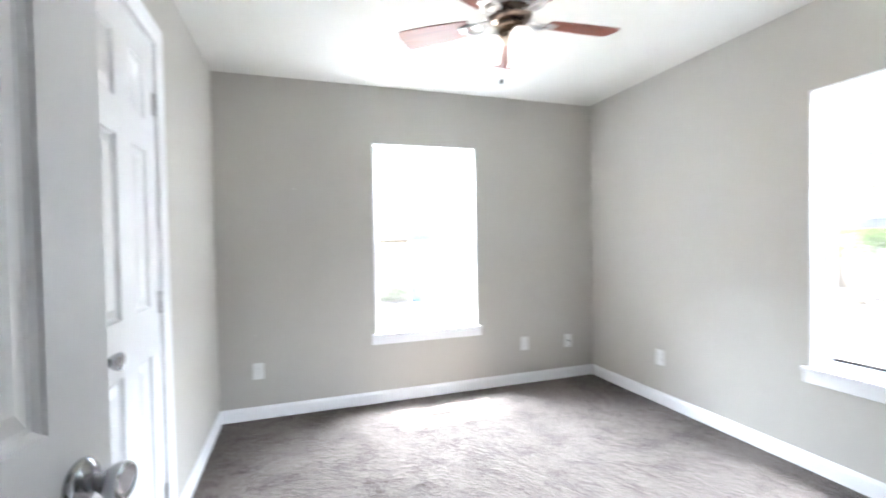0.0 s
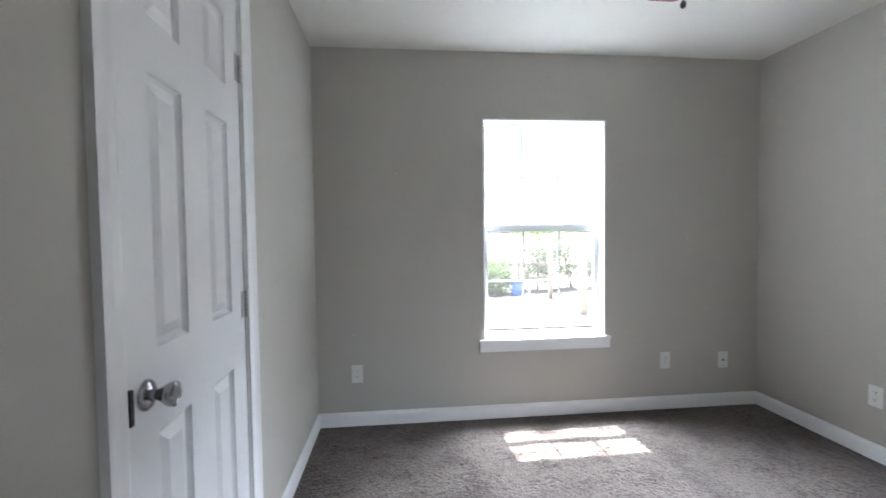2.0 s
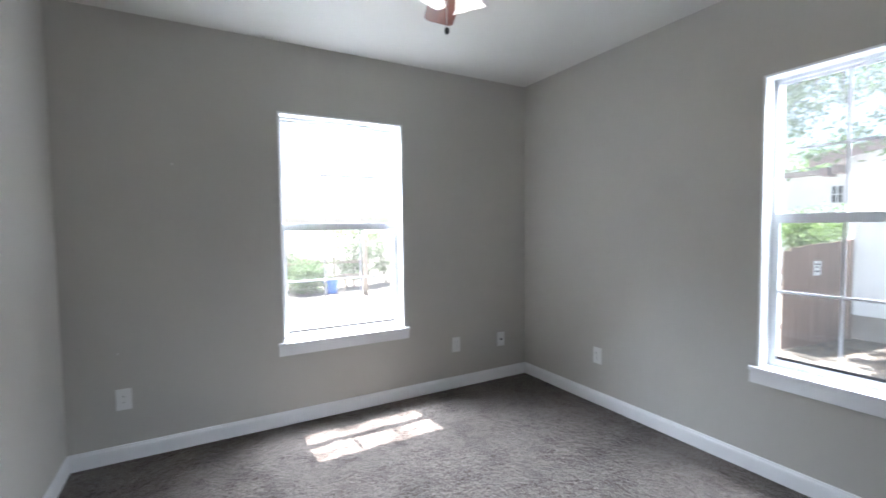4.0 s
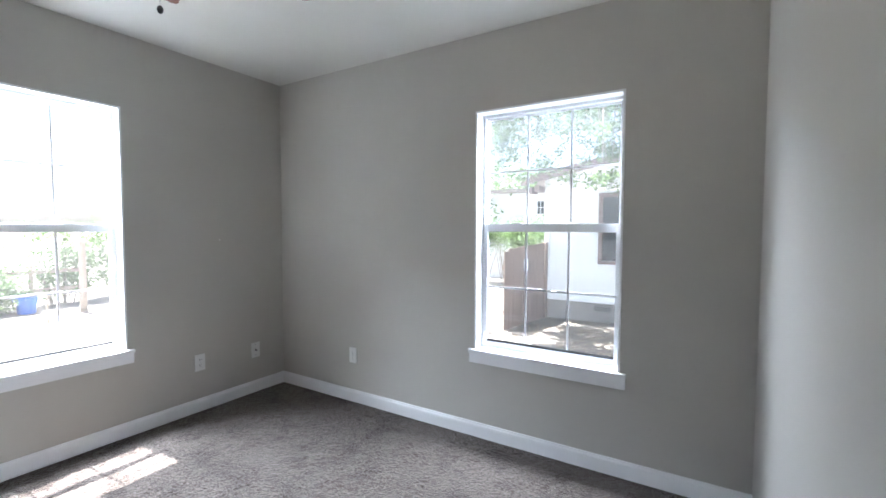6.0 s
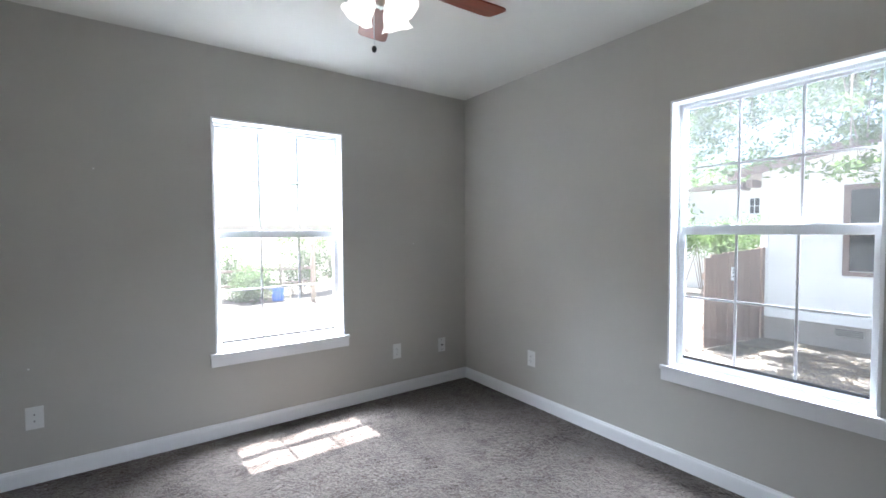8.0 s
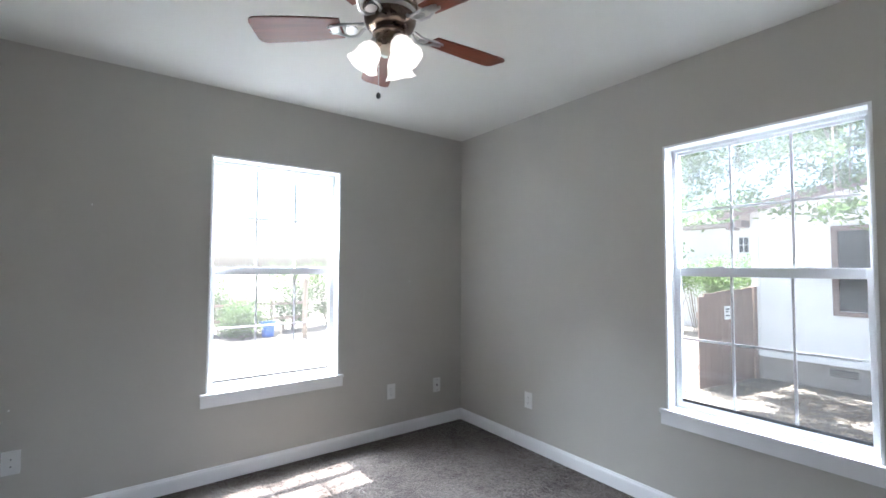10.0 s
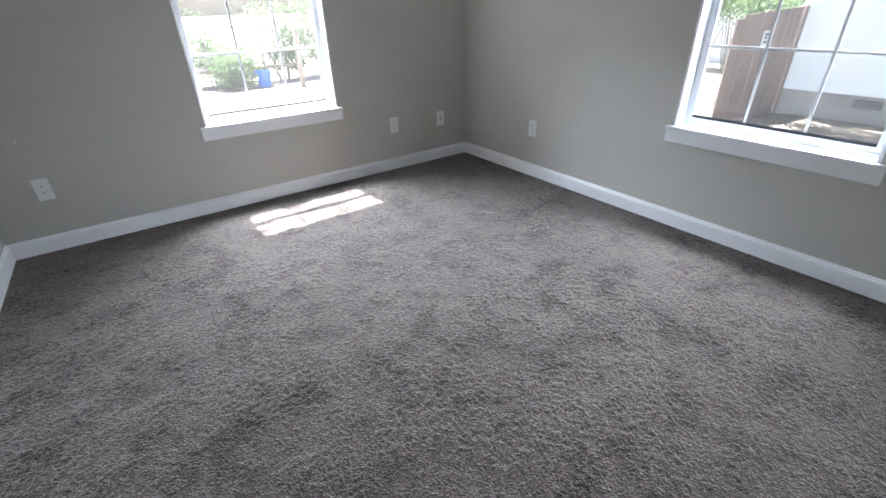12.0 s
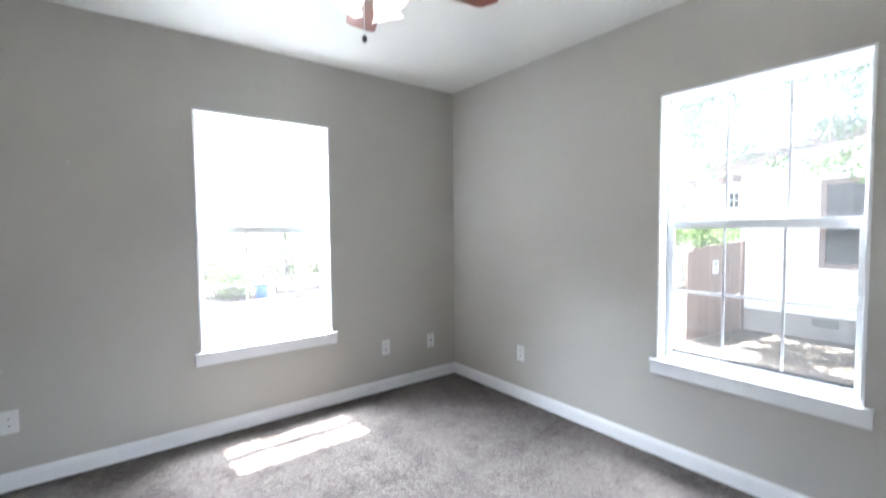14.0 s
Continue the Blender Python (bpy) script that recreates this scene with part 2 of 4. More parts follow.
# ---------------------------------------------------------------- mesh helpers


def mesh_of(name, bm, mats, smooth=False):
    me = bpy.data.meshes.new(name)
    bm.normal_update()
    bm.to_mesh(me)
    bm.free()
    for m in mats if isinstance(mats, (list, tuple)) else [mats]:
        me.materials.append(m)
    if smooth:
        me.polygons.foreach_set("use_smooth", [True] * len(me.polygons))
        me.set_sharp_from_angle(angle=radians(38))
    return me


def part(name, bm, material, parent=None, label="", smooth=False, at=None):
    ob = new(name, mesh_of(name, bm, material, smooth))
    if parent is not None:
        ob.parent = parent
    if at is not None:
        ob.matrix_basis = at
    if label:
        ob["label"] = label
    return ob


def shared(name, me, parent, at, label=""):
    ob = new(name, me)
    ob.parent = parent
    ob.matrix_basis = at
    if label:
        ob["label"] = label
    return ob


def thing(name, m, label, category, group="", kind=""):
    ob = new(name)
    ob.empty_display_size = 0.1
    ob.matrix_basis = m
    return tagged(ob, label, category, group, kind)


def box(bm, x0, x1, y0, y1, z0, z1, bevel=0.0):
    vs = [bm.verts.new((x, y, z)) for x in (x0, x1) for y in (y0, y1) for z in (z0, z1)]
    fs = [bm.faces.new([vs[i] for i in q]) for q in ((0, 1, 3, 2), (4, 6, 7, 5), (0, 4, 5, 1), (2, 3, 7, 6), (0, 2, 6, 4), (1, 5, 7, 3))]
    if bevel > 0:
        es = list({e for f in fs for e in f.edges})
        bmesh.ops.bevel(bm, geom=es, offset=bevel, segments=2, affect="EDGES", profile=0.6)
    return bm


def boxed(*args):
    return box(bmesh.new(), *args)


def lathe(profile, segs=24, m=None, bm=None, wave=None):
    """Turns (radius, height) pairs round z."""
    bm = bm or bmesh.new()
    rings = []
    for r, z in profile:
        ring = []
        for i in range(segs):
            a = 2 * math.pi * i / segs
            rr, zz = wave(a, r, z) if wave else (r, z)
            v = Vector((rr * math.cos(a), rr * math.sin(a), zz))
            ring.append(bm.verts.new(m @ v if m else v))
        rings.append(ring)
    for a, b in zip(rings, rings[1:]):
        for i in range(segs):
            j = (i + 1) % segs
            bm.faces.new((a[i], a[j], b[j], b[i]))
    return bm, rings


def capped(profile, segs=24, m=None, bm=None):
    bm, rings = lathe(profile, segs, m, bm)
    bm.faces.new(list(reversed(rings[0])))
    bm.faces.new(rings[-1])
    return bm


def tube(bm, points, radii, segs=8):
    """A round limb through points."""
    rings = []
    pts = [Vector(p) for p in points]
    for i, p in enumerate(pts):
        d = (pts[min(i + 1, len(pts) - 1)] - pts[max(i - 1, 0)]).normalized()
        q = d.to_track_quat("Z", "Y").to_matrix()
        rings.append([bm.verts.new(p + q @ Vector((radii[i] * math.cos(2 * math.pi * k / segs), radii[i] * math.sin(2 * math.pi * k / segs), 0))) for k in range(segs)])
    for a, b in zip(rings, rings[1:]):
        for k in range(segs):
            j = (k + 1) % segs
            bm.faces.new((a[k], a[j], b[j], b[k]))
    bm.faces.new(list(reversed(rings[0])))
    bm.faces.new(rings[-1])
    return bm


def sweep(path, profile, place):
    """A moulding: profile points (out, up) carried along a polyline with mitred corners. out is to the left of the way."""
    bm = bmesh.new()
    pts = [Vector(p) for p in path]
    rows = []
    for i, p in enumerate(pts):
        d0 = (p - pts[i - 1]).normalized() if i > 0 else None
        d1 = (pts[i + 1] - p).normalized() if i < len(pts) - 1 else None
        d0, d1 = d0 or d1, d1 or d0
        n0, n1 = Vector((-d0.y, d0.x)), Vector((-d1.y, d1.x))
        n = (n0 + n1) / (1 + n0.dot(n1))
        rows.append([bm.verts.new(place(p + n * o, u)) for o, u in profile])
    k = len(profile)
    for a, b in zip(rows, rows[1:]):
        for i in range(k):
            j = (i + 1) % k
            bm.faces.new((a[i], b[i], b[j], a[j]))
    bm.faces.new(rows[0])
    bm.faces.new(list(reversed(rows[-1])))
    bmesh.ops.recalc_face_normals(bm, faces=bm.faces)
    return bm


def structure(name, bm, material, label="", category="", smooth=False):
    return tagged(part(name, bm, material, smooth=smooth), label, category, kind="structure")

# ---------------------------------------------------------------- the room's numbers
RW, RD, RH = 3.05, 3.18, 2.408         # width (x), depth (y, from 0 back to -RD), height
T_OUT, T_IN = 0.160, 0.115              # outer and inner wall thickness
NZ0, NZ1 = 0.525, 1.980                # north window's sill and head
EZ0, EZ1 = 0.535, 1.962                # window openings
WN = (1.084, 1.927)                    # north opening along x
WE = (-2.614, -1.778)                  # east opening along y
CL = (-1.940, -1.272)                  # closet doorway along y
EN = (0.075, 0.845)                    # entry doorway along x
GROUND = -0.5

# ---------------------------------------------------------------- walls, floor, ceiling
bm = bmesh.new()
box(bm, -T_IN, WN[0], 0, T_OUT, -0.45, RH)
box(bm, WN[1], RW + T_OUT, 0, T_OUT, -0.45, RH)
box(bm, WN[0], WN[1], 0, T_OUT, -0.45, NZ0 - 0.022)
box(bm, WN[0], WN[1], 0, T_OUT, NZ1, RH)
structure("wall_north", bm, M_wall, "greige painted drywall with a light orange-peel texture", "wall")
bm = bmesh.new()
box(bm, RW, RW + T_OUT, -5.2, WE[0], -0.45, RH)
box(bm, RW, RW + T_OUT, WE[1], 0, -0.45, RH)
box(bm, RW, RW + T_OUT, WE[0], WE[1], -0.45, EZ0 - 0.022)
box(bm, RW, RW + T_OUT, WE[0], WE[1], EZ1, RH)
structure("wall_east", bm, M_wall, "greige painted drywall with a light orange-peel texture", "wall")
bm = bmesh.new()
box(bm, -T_IN, 0, CL[1], 0, -0.02, RH)
box(bm, -T_IN, 0, -RD - T_IN, CL[0], -0.02, RH)
box(bm, -T_IN, 0, CL[0], CL[1], 2.045, RH)
structure("wall_west", bm, M_wall, "greige painted drywall beside a closet door", "wall")
bm = bmesh.new()
box(bm, 0, EN[0], -RD - T_IN, -RD, -0.02, RH)
box(bm, EN[1], RW, -RD - T_IN, -RD, -0.02, RH)
box(bm, EN[0], EN[1], -RD - T_IN, -RD, 2.06, RH)
structure("wall_south", bm, M_wall, "greige painted drywall around the entry doorway", "wall")
bm = bmesh.new()
box(bm, -1.2, RW, -5.2, -5.1, -0.02, RH)
box(bm, -1.3, -1.2, -5.2, -RD - T_IN, -0.02, RH)
box(bm, -1.3, -T_IN, -RD - T_IN - 0.002, -RD - 0.002, -0.02, RH)
structure("wall_hall", bm, M_hall, "plain painted hallway walls", "wall")
bm = bmesh.new()
box(bm, -0.85, -T_IN, -1.15, -1.05, -0.02, RH)
box(bm, -0.85, -T_IN, -2.15, -2.05, -0.02, RH)
box(bm, -0.95, -0.85, -2.15, -1.05, -0.02, RH)
structure("wall_closet", bm, M_hall, "plain painted closet walls", "wall")
structure("ceiling", boxed(-1.3, RW + T_OUT, -5.2, T_OUT, RH, RH + 0.12), M_ceiling, "flat white painted ceiling", "ceiling")
structure("floor", boxed(-1.3, RW, -5.2, 0, -0.45, -0.016), M_dirt, "subfloor under the carpet", "floor")
structure("roof", boxed(-1.6, RW + T_OUT + 0.05, -5.5, T_OUT + 0.02, RH + 0.12, RH + 0.3), M_roof, "low flat roof slab over the room", "roof")


def carpet_mesh(x0, x1, y0, y1, step, seed):
    """Cut-pile carpet: a fine sheet of leaning tufts with footmarks."""
    nx, ny = int((x1 - x0) / step) + 1, int((y1 - y0) / step) + 1
    rng = np.random.default_rng(seed)
    X, Y = np.meshgrid(np.linspace(x0, x1, nx), np.linspace(y0, y1, ny), indexing="xy")

    def smooth_noise(cell):
        gx, gy = int((x1 - x0) / cell) + 3, int((y1 - y0) / cell) + 3
        g = rng.random((gy, gx))
        u, v = (X - x0) / cell, (Y - y0) / cell
        i, j = u.astype(int), v.astype(int)
        fu, fv = u - i, v - j
        fu, fv = fu * fu * (3 - 2 * fu), fv * fv * (3 - 2 * fv)
        return (g[j, i] * (1 - fu) + g[j, i + 1] * fu) * (1 - fv) + (g[j + 1, i] * (1 - fu) + g[j + 1, i + 1] * fu) * fv

    tuft = rng.random((ny, nx))
    lay = smooth_noise(0.10) * 0.55 + smooth_noise(0.26) * 0.45
    loft = np.clip((lay - 0.30) / 0.25, 0.35, 1.0)
    Z = -0.0165 + loft * (0.0090 * smooth_noise(0.0085) + 0.0040 * smooth_noise(0.018)) + 0.0025 * tuft + 0.003 * (lay - 0.5)
    edge = np.clip(np.minimum(np.minimum(X - x0, x1 - X), np.minimum(Y - y0, y1 - Y)) / 0.035, 0, 1)
    Z = Z * edge - 0.004 * (1 - edge)
    X2 = X + (rng.random((ny, nx)) - 0.5) * step * 0.8
    Y2 = Y + (rng.random((ny, nx)) - 0.5) * step * 0.8
    X2[:, 0], X2[:, -1], Y2[0], Y2[-1] = x0, x1, y0, y1
    co = np.stack([X2, Y2, Z], axis=-1).reshape(-1, 3)
    idx = np.arange(nx * ny).reshape(ny, nx)
    quads = np.stack([idx[:-1, :-1], idx[:-1, 1:], idx[1:, 1:], idx[1:, :-1]], axis=-1).reshape(-1, 4)
    me = bpy.data.meshes.new("carpet")
    me.vertices.add(len(co))
    me.vertices.foreach_set("co", co.ravel())
    me.loops.add(quads.size)
    me.loops.foreach_set("vertex_index", quads.ravel())
    me.polygons.add(len(quads))
    me.polygons.foreach_set("loop_start", np.arange(0, quads.size, 4))
    me.polygons.foreach_set("loop_total", np.full(len(quads), 4))
    me.polygons.foreach_set("use_smooth", np.ones(len(quads), dtype=bool))
    me.update()
    me.validate()
    me.materials.append(M_carpet)
    return me


tagged(new("carpet", carpet_mesh(0, RW, -RD - T_IN, 0, 0.005, 3)), "taupe cut-pile carpet with footmarks, wall to wall", "carpet", kind="structure")
tagged(new("carpet", carpet_mesh(-1.2, RW, -5.1, -RD - T_IN, 0.02, 4)), "taupe cut-pile carpet in the hallway", "carpet", kind="structure")

# ---------------------------------------------------------------- mouldings
BASE = [(0, 0), (0.013, 0), (0.013, 0.062), (0.0115, 0.073), (0.007, 0.080), (0.005, 0.088), (0, 0.089)]
flat = lambda p, u: (p.x, p.y, u - 0.006)
bm = sweep([(0.905 + 0.06, -RD), (RW, -RD), (RW, 0), (0, 0), (0, CL[1] + 0.082)], BASE, flat)
structure("baseboard", bm, M_trim, "white painted wooden baseboard with an eased top", "baseboard")
bm = sweep([(0, CL[0] - 0.082), (0, -RD), (EN[0] - 0.065, -RD)], BASE, flat)
structure("baseboard", bm, M_trim, "white painted wooden baseboard with an eased top", "baseboard")

CASE = [(0, 0), (0, 0.010), (0.010, 0.0125), (0.030, 0.012), (0.050, 0.015), (0.062, 0.018), (0.070, 0.018), (0.070, 0)]


def casing(name, a, b, top, place, label):
    bm = sweep([(a, 0.0), (a, top), (b, top), (b, 0.0)], CASE, place)
    return structure(name, bm, M_trim, label, "door casing")


# closet: casing on the room's west wall; path runs so that its left side is outward
casing("trim", CL[0] - 0.008, CL[1] + 0.008, 2.053, lambda p, u: (u, p.x, p.y), "white moulded wooden casing around the closet door")
casing("trim", EN[0] - 0.004, EN[1] + 0.004, 2.064, lambda p, u: (p.x, -RD + u, p.y), "white moulded wooden casing around the entry doorway")
bm = bmesh.new()
box(bm, -T_IN, 0.004, CL[0], CL[0] + 0.004, 0, 2.045)
box(bm, -T_IN, 0.004, CL[1] - 0.004, CL[1], 0, 2.045)
box(bm, -T_IN, 0.004, CL[0] + 0.004, CL[1] - 0.004, 2.040, 2.0445)
structure("trim", bm, M_trim, "white door jamb lining of the closet", "door jamb")
bm = bmesh.new()
box(bm, EN[0], EN[0] + 0.016, -RD - T_IN - 0.003, -RD + 0.003, 0, 2.06)
box(bm, EN[1] - 0.016, EN[1], -RD - T_IN - 0.003, -RD + 0.003, 0, 2.06)
box(bm, EN[0] + 0.016, EN[1] - 0.016, -RD - T_IN - 0.003, -RD + 0.003, 2.044, 2.0595)
structure("trim", bm, M_trim, "white door jamb lining of the entry", "door jamb")

# ---------------------------------------------------------------- windows


def window_unit(name, m, w, z0, z1, label):
    """A single-hung window in an opening w wide: u across, v outward, z up from the floor."""
    win = thing(name, m, label, "window", kind="structure")
    # white boards lining the opening
    part("reveal_board", boxed(0.0, 0.012, -0.002, 0.076, z0, z1, 0.0015), M_trim, win)
    part("reveal_board", boxed(w - 0.012, w, -0.002, 0.076, z0, z1, 0.0015), M_trim, win)
    part("reveal_board", boxed(0.012, w - 0.012, -0.002, 0.076, z1 - 0.012, z1, 0.0015), M_trim, win)
    # stool and apron
    part("window_sill", boxed(-0.031, w + 0.031, -0.026, 0.0, z0 - 0.021, z0, 0.004), M_trim, win)
    part("window_sill", boxed(0.0, w, 0.0, 0.078, z0 - 0.021, z0 - 0.0005, 0.001), M_trim, win)
    part("apron", boxed(-0.028, w + 0.028, -0.015, 0.0, z0 - 0.083, z0 - 0.0215, 0.003), M_trim, win)
    # outer frame
    bm = bmesh.new()
    f = 0.014
    a, b = 0.012, w - 0.012
    box(bm, a, a + f, 0.078, 0.138, z0, z1 - 0.012, 0.002)
    box(bm, b - f, b, 0.078, 0.138, z0, z1 - 0.012, 0.002)
    box(bm, a + f, b - f, 0.078, 0.138, z1 - 0.012 - 0.015, z1 - 0.012, 0.002)
    box(bm, a + f, b - f, 0.078, 0.138, z0, z0 + 0.016, 0.002)
    part("window_frame", bm, M_vinyl, win)
    part("track", boxed(a + f, a + f + 0.006, 0.081, 0.096, z0 + 0.022, z1 - 0.029, 0.001), M_vinyl, win)
    part("track", boxed(b - f - 0.006, b - f, 0.081, 0.096, z0 + 0.022, z1 - 0.029, 0.001), M_vinyl, win)
    mid = z0 + 0.742
    x0, x1 = a + f, b - f

    def sash(label_name, v0, v1, s0, s1, bot, top, side):
        bm = bmesh.new()
        box(bm, x0, x0 + side, v0, v1, s0, s1, 0.002)
        box(bm, x1 - side, x1, v0, v1, s0, s1, 0.002)
        box(bm, x0 + side, x1 - side, v0, v1, s0, s0 + bot, 0.002)
        box(bm, x0 + side, x1 - side, v0, v1, s1 - top, s1, 0.002)
        s = part(label_name, bm, M_vinyl, win)
        vm = (v0 + v1) / 2
        g0, g1, h0, h1 = x0 + side, x1 - side, s0 + bot, s1 - top
        pane = part("pane", boxed(g0 - 0.004, g1 + 0.004, vm - 0.002, vm + 0.002, h0 - 0.004, h1 + 0.004), M_glass, s, "clear window glass")
        pane.visible_shadow = False
        for k in (1, 2):
            x = g0 + (g1 - g0) * k / 3
            part("muntin", boxed(x - 0.006, x + 0.006, vm - 0.0075, vm - 0.0025, h0, h1, 0.0015), M_vinyl, s)
        z = (h0 + h1) / 2
        for k in range(3):
            p0 = g0 + (g1 - g0) * k / 3 + (0.0062 if k else 0)
            p1 = g0 + (g1 - g0) * (k + 1) / 3 - (0.0062 if k < 2 else 0)
            part("muntin", boxed(p0, p1, vm - 0.0075, vm - 0.0025, z - 0.006, z + 0.006, 0.0015), M_vinyl, s)
        return s

    sash("upper_sash", 0.104, 0.120, mid - 0.016, z1 - 0.027, 0.030, 0.013, 0.012)
    low = sash("lower_sash", 0.080, 0.097, z0 + 0.0165, mid + 0.018, 0.022, 0.046, 0.020)
    part("gasket", boxed(x0 + 0.020, x1 - 0.020, 0.0780, 0.085, z0 + 0.0385, z0 + 0.0525), M_gasket, low, "black rubber glazing gasket")
    for k in (0.27, 0.73):
        u = x0 + (x1 - x0) * k
        lk = part("lock", boxed(u - 0.030, u + 0.030, 0.082, 0.096, mid + 0.018, mid + 0.022, 0.0015), M_vinyl, win)
        part("lock_lever", boxed(u - 0.006, u + 0.024, 0.079, 0.089, mid + 0.022, mid + 0.026, 0.001), M_nickel, lk, "small metal cam lever")
    part("head_vent", boxed(w * 0.40, w * 0.58, 0.090, 0.100, z1 - 0.0335, z1 - 0.027, 0.001), M_vinyl, win)
    return win


window_unit("window_1", pose(WN[0], 0, 0), WN[1] - WN[0], NZ0, NZ1, "white single-hung window with grilles over a bright yard")
window_unit("window_2", pose(RW, WE[1], 0, 0, 0, -90), WE[1] - WE[0], EZ0, EZ1, "white single-hung window with grilles facing the neighbouring house")

# ---------------------------------------------------------------- doors


def panel_mesh(w, h):
    """A moulded raised panel, face towards -y, set in a hole w by h."""
    bm = bmesh.new()
    rings = []
    for inset, depth in ((0, 0), (0.003, 0.006), (0.010, 0.0115), (0.017, 0.0120), (0.040, 0.0035), (0.043, 0.0025)):
        rings.append([bm.verts.new(p) for p in ((inset, depth, inset), (w - inset, depth, inset), (w - inset, depth, h - inset), (inset, depth, h - inset))])
    for a, b in zip(rings, rings[1:]):
        for i in range(4):
            j = (i + 1) % 4
            bm.faces.new((a[i], a[j], b[j], b[i]))
    bm.faces.new(rings[-1])
    return mesh_of("panel", bm, M_door)


def knob_on(door, u, z, side):
    """A tulip knob; side -1 looks to -y, +1 to +y."""
    rot = Matrix.Rotation(radians(90 if side < 0 else -90), 4, "X")
    y = 0.0 if side < 0 else 0.035
    at = Matrix.Translation((u, y, z)) @ rot
    ros = part("rosette", capped([(0.033, 0), (0.033, 0.003), (0.030, 0.007), (0.022, 0.010), (0.016, 0.012)], 32), M_chrome, door, "polished chrome rosette", True, at)
    prof = [(0.0125, 0.010), (0.0115, 0.020), (0.0125, 0.027), (0.018, 0.036), (0.0245, 0.047), (0.0265, 0.055), (0.0255, 0.060), (0.021, 0.0625), (0.019, 0.0610), (0.010, 0.0605), (0.004, 0.0612)]
    part("knob", capped(prof, 32), M_chrome, door, "polished chrome tulip knob", True, at)
    return ros


def hinge_on(door, u, z, t):
    leaf = part("hinge", boxed(u - 0.028, u + 0.006, -0.0018, 0.0, z - 0.045, z + 0.045, 0.0005), M_nickel, door, "satin nickel butt hinge")
    bm = bmesh.new()
    for k in range(5):
        m = Matrix.Translation((u + 0.004, -0.006, z - 0.045 + 0.018 * k))
        capped([(0.0058, 0.0006), (0.0064, 0.0014), (0.0064, 0.0166), (0.0058, 0.0174)], 12, m, bm)
    part("knuckle", bm, M_nickel, leaf, "", True)


def six_panel_door(name, m, w, label, hinge_right, both):
    t, h = 0.035, 2.025
    door = thing(name, m, label, "door", kind="structure")
    st = 0.103 * w / 0.62
    pw = (w - 2 * st - 0.13 * w / 0.62) / 2
    cols = [(st, st + pw), (w - st - pw, w - st)]
    rows = [(0.195, 0.803), (0.984, 1.580), (1.697, 1.908)]
    bm = bmesh.new()
    xs = [0, *cols[0], *cols[1], w]
    zs = [0] + [z for r in rows for z in r] + [h]
    for y in (0, t):
        g = [[bm.verts.new((x, y, z)) for z in zs] for x in xs]
        for i in range(5):
            for j in range(len(zs) - 1):
                hole = i in (1, 3) and j in (1, 3, 5)
                if not hole:
                    q = (g[i][j], g[i + 1][j], g[i + 1][j + 1], g[i][j + 1])
                    bm.faces.new(q if y == 0 else tuple(reversed(q)))
        if y == 0:
            front = g
    back = g
    n = len(zs)
    loop_f = [front[i][0] for i in range(6)] + [front[5][j] for j in range(1, n)] + [front[i][n - 1] for i in range(4, -1, -1)] + [front[0][j] for j in range(n - 2, 0, -1)]
    loop_b = [back[i][0] for i in range(6)] + [back[5][j] for j in range(1, n)] + [back[i][n - 1] for i in range(4, -1, -1)] + [back[0][j] for j in range(n - 2, 0, -1)]
    for k in range(len(loop_f)):
        j = (k + 1) % len(loop_f)
        bm.faces.new((loop_f[j], loop_f[k], loop_b[k], loop_b[j]))
    slab = part("slab", bm, M_door, door)
    for z0, z1 in rows:
        me = panel_mesh(pw, z1 - z0)
        for c in cols:
            shared("panel", me, door, pose(c[0], 0, z0))
            shared("panel", me, door, pose(c[1], t, z0, 0, 0, 180))
    ku = 0.062 if hinge_right else w - 0.062
    hu = w if hinge_right else 0.0
    knob_on(door, ku, 0.897, -1)
    if both:
        knob_on(door, ku, 0.897, 1)
    for z in (0.207, 0.993, 1.785):
        hinge_on(door, hu, z, t)
    if hinge_right:
        part("strike_plate", boxed(-0.0125, -0.0012, -0.0125, 0.003, 0.860, 0.930), M_slot, door, "dark metal strike plate lip")
    else:
        part("latch", boxed(w, w + 0.002, 0.006, 0.029, 0.865, 0.93), M_dark_metal, door, "dark metal latch plate")
    return door


six_panel_door("door_1", pose(0.0, -1.933, 0.010, 0, 0, 90), 0.652, "white six-panel closet door, closed, with a chrome knob", True, False)
six_panel_door("door_2", pose(0.101, -RD + 0.006, 0.010, 0, 0, 75.8), 0.66, "white six-panel entry door standing open against the wall", False, True)

# ---------------------------------------------------------------- wall plates


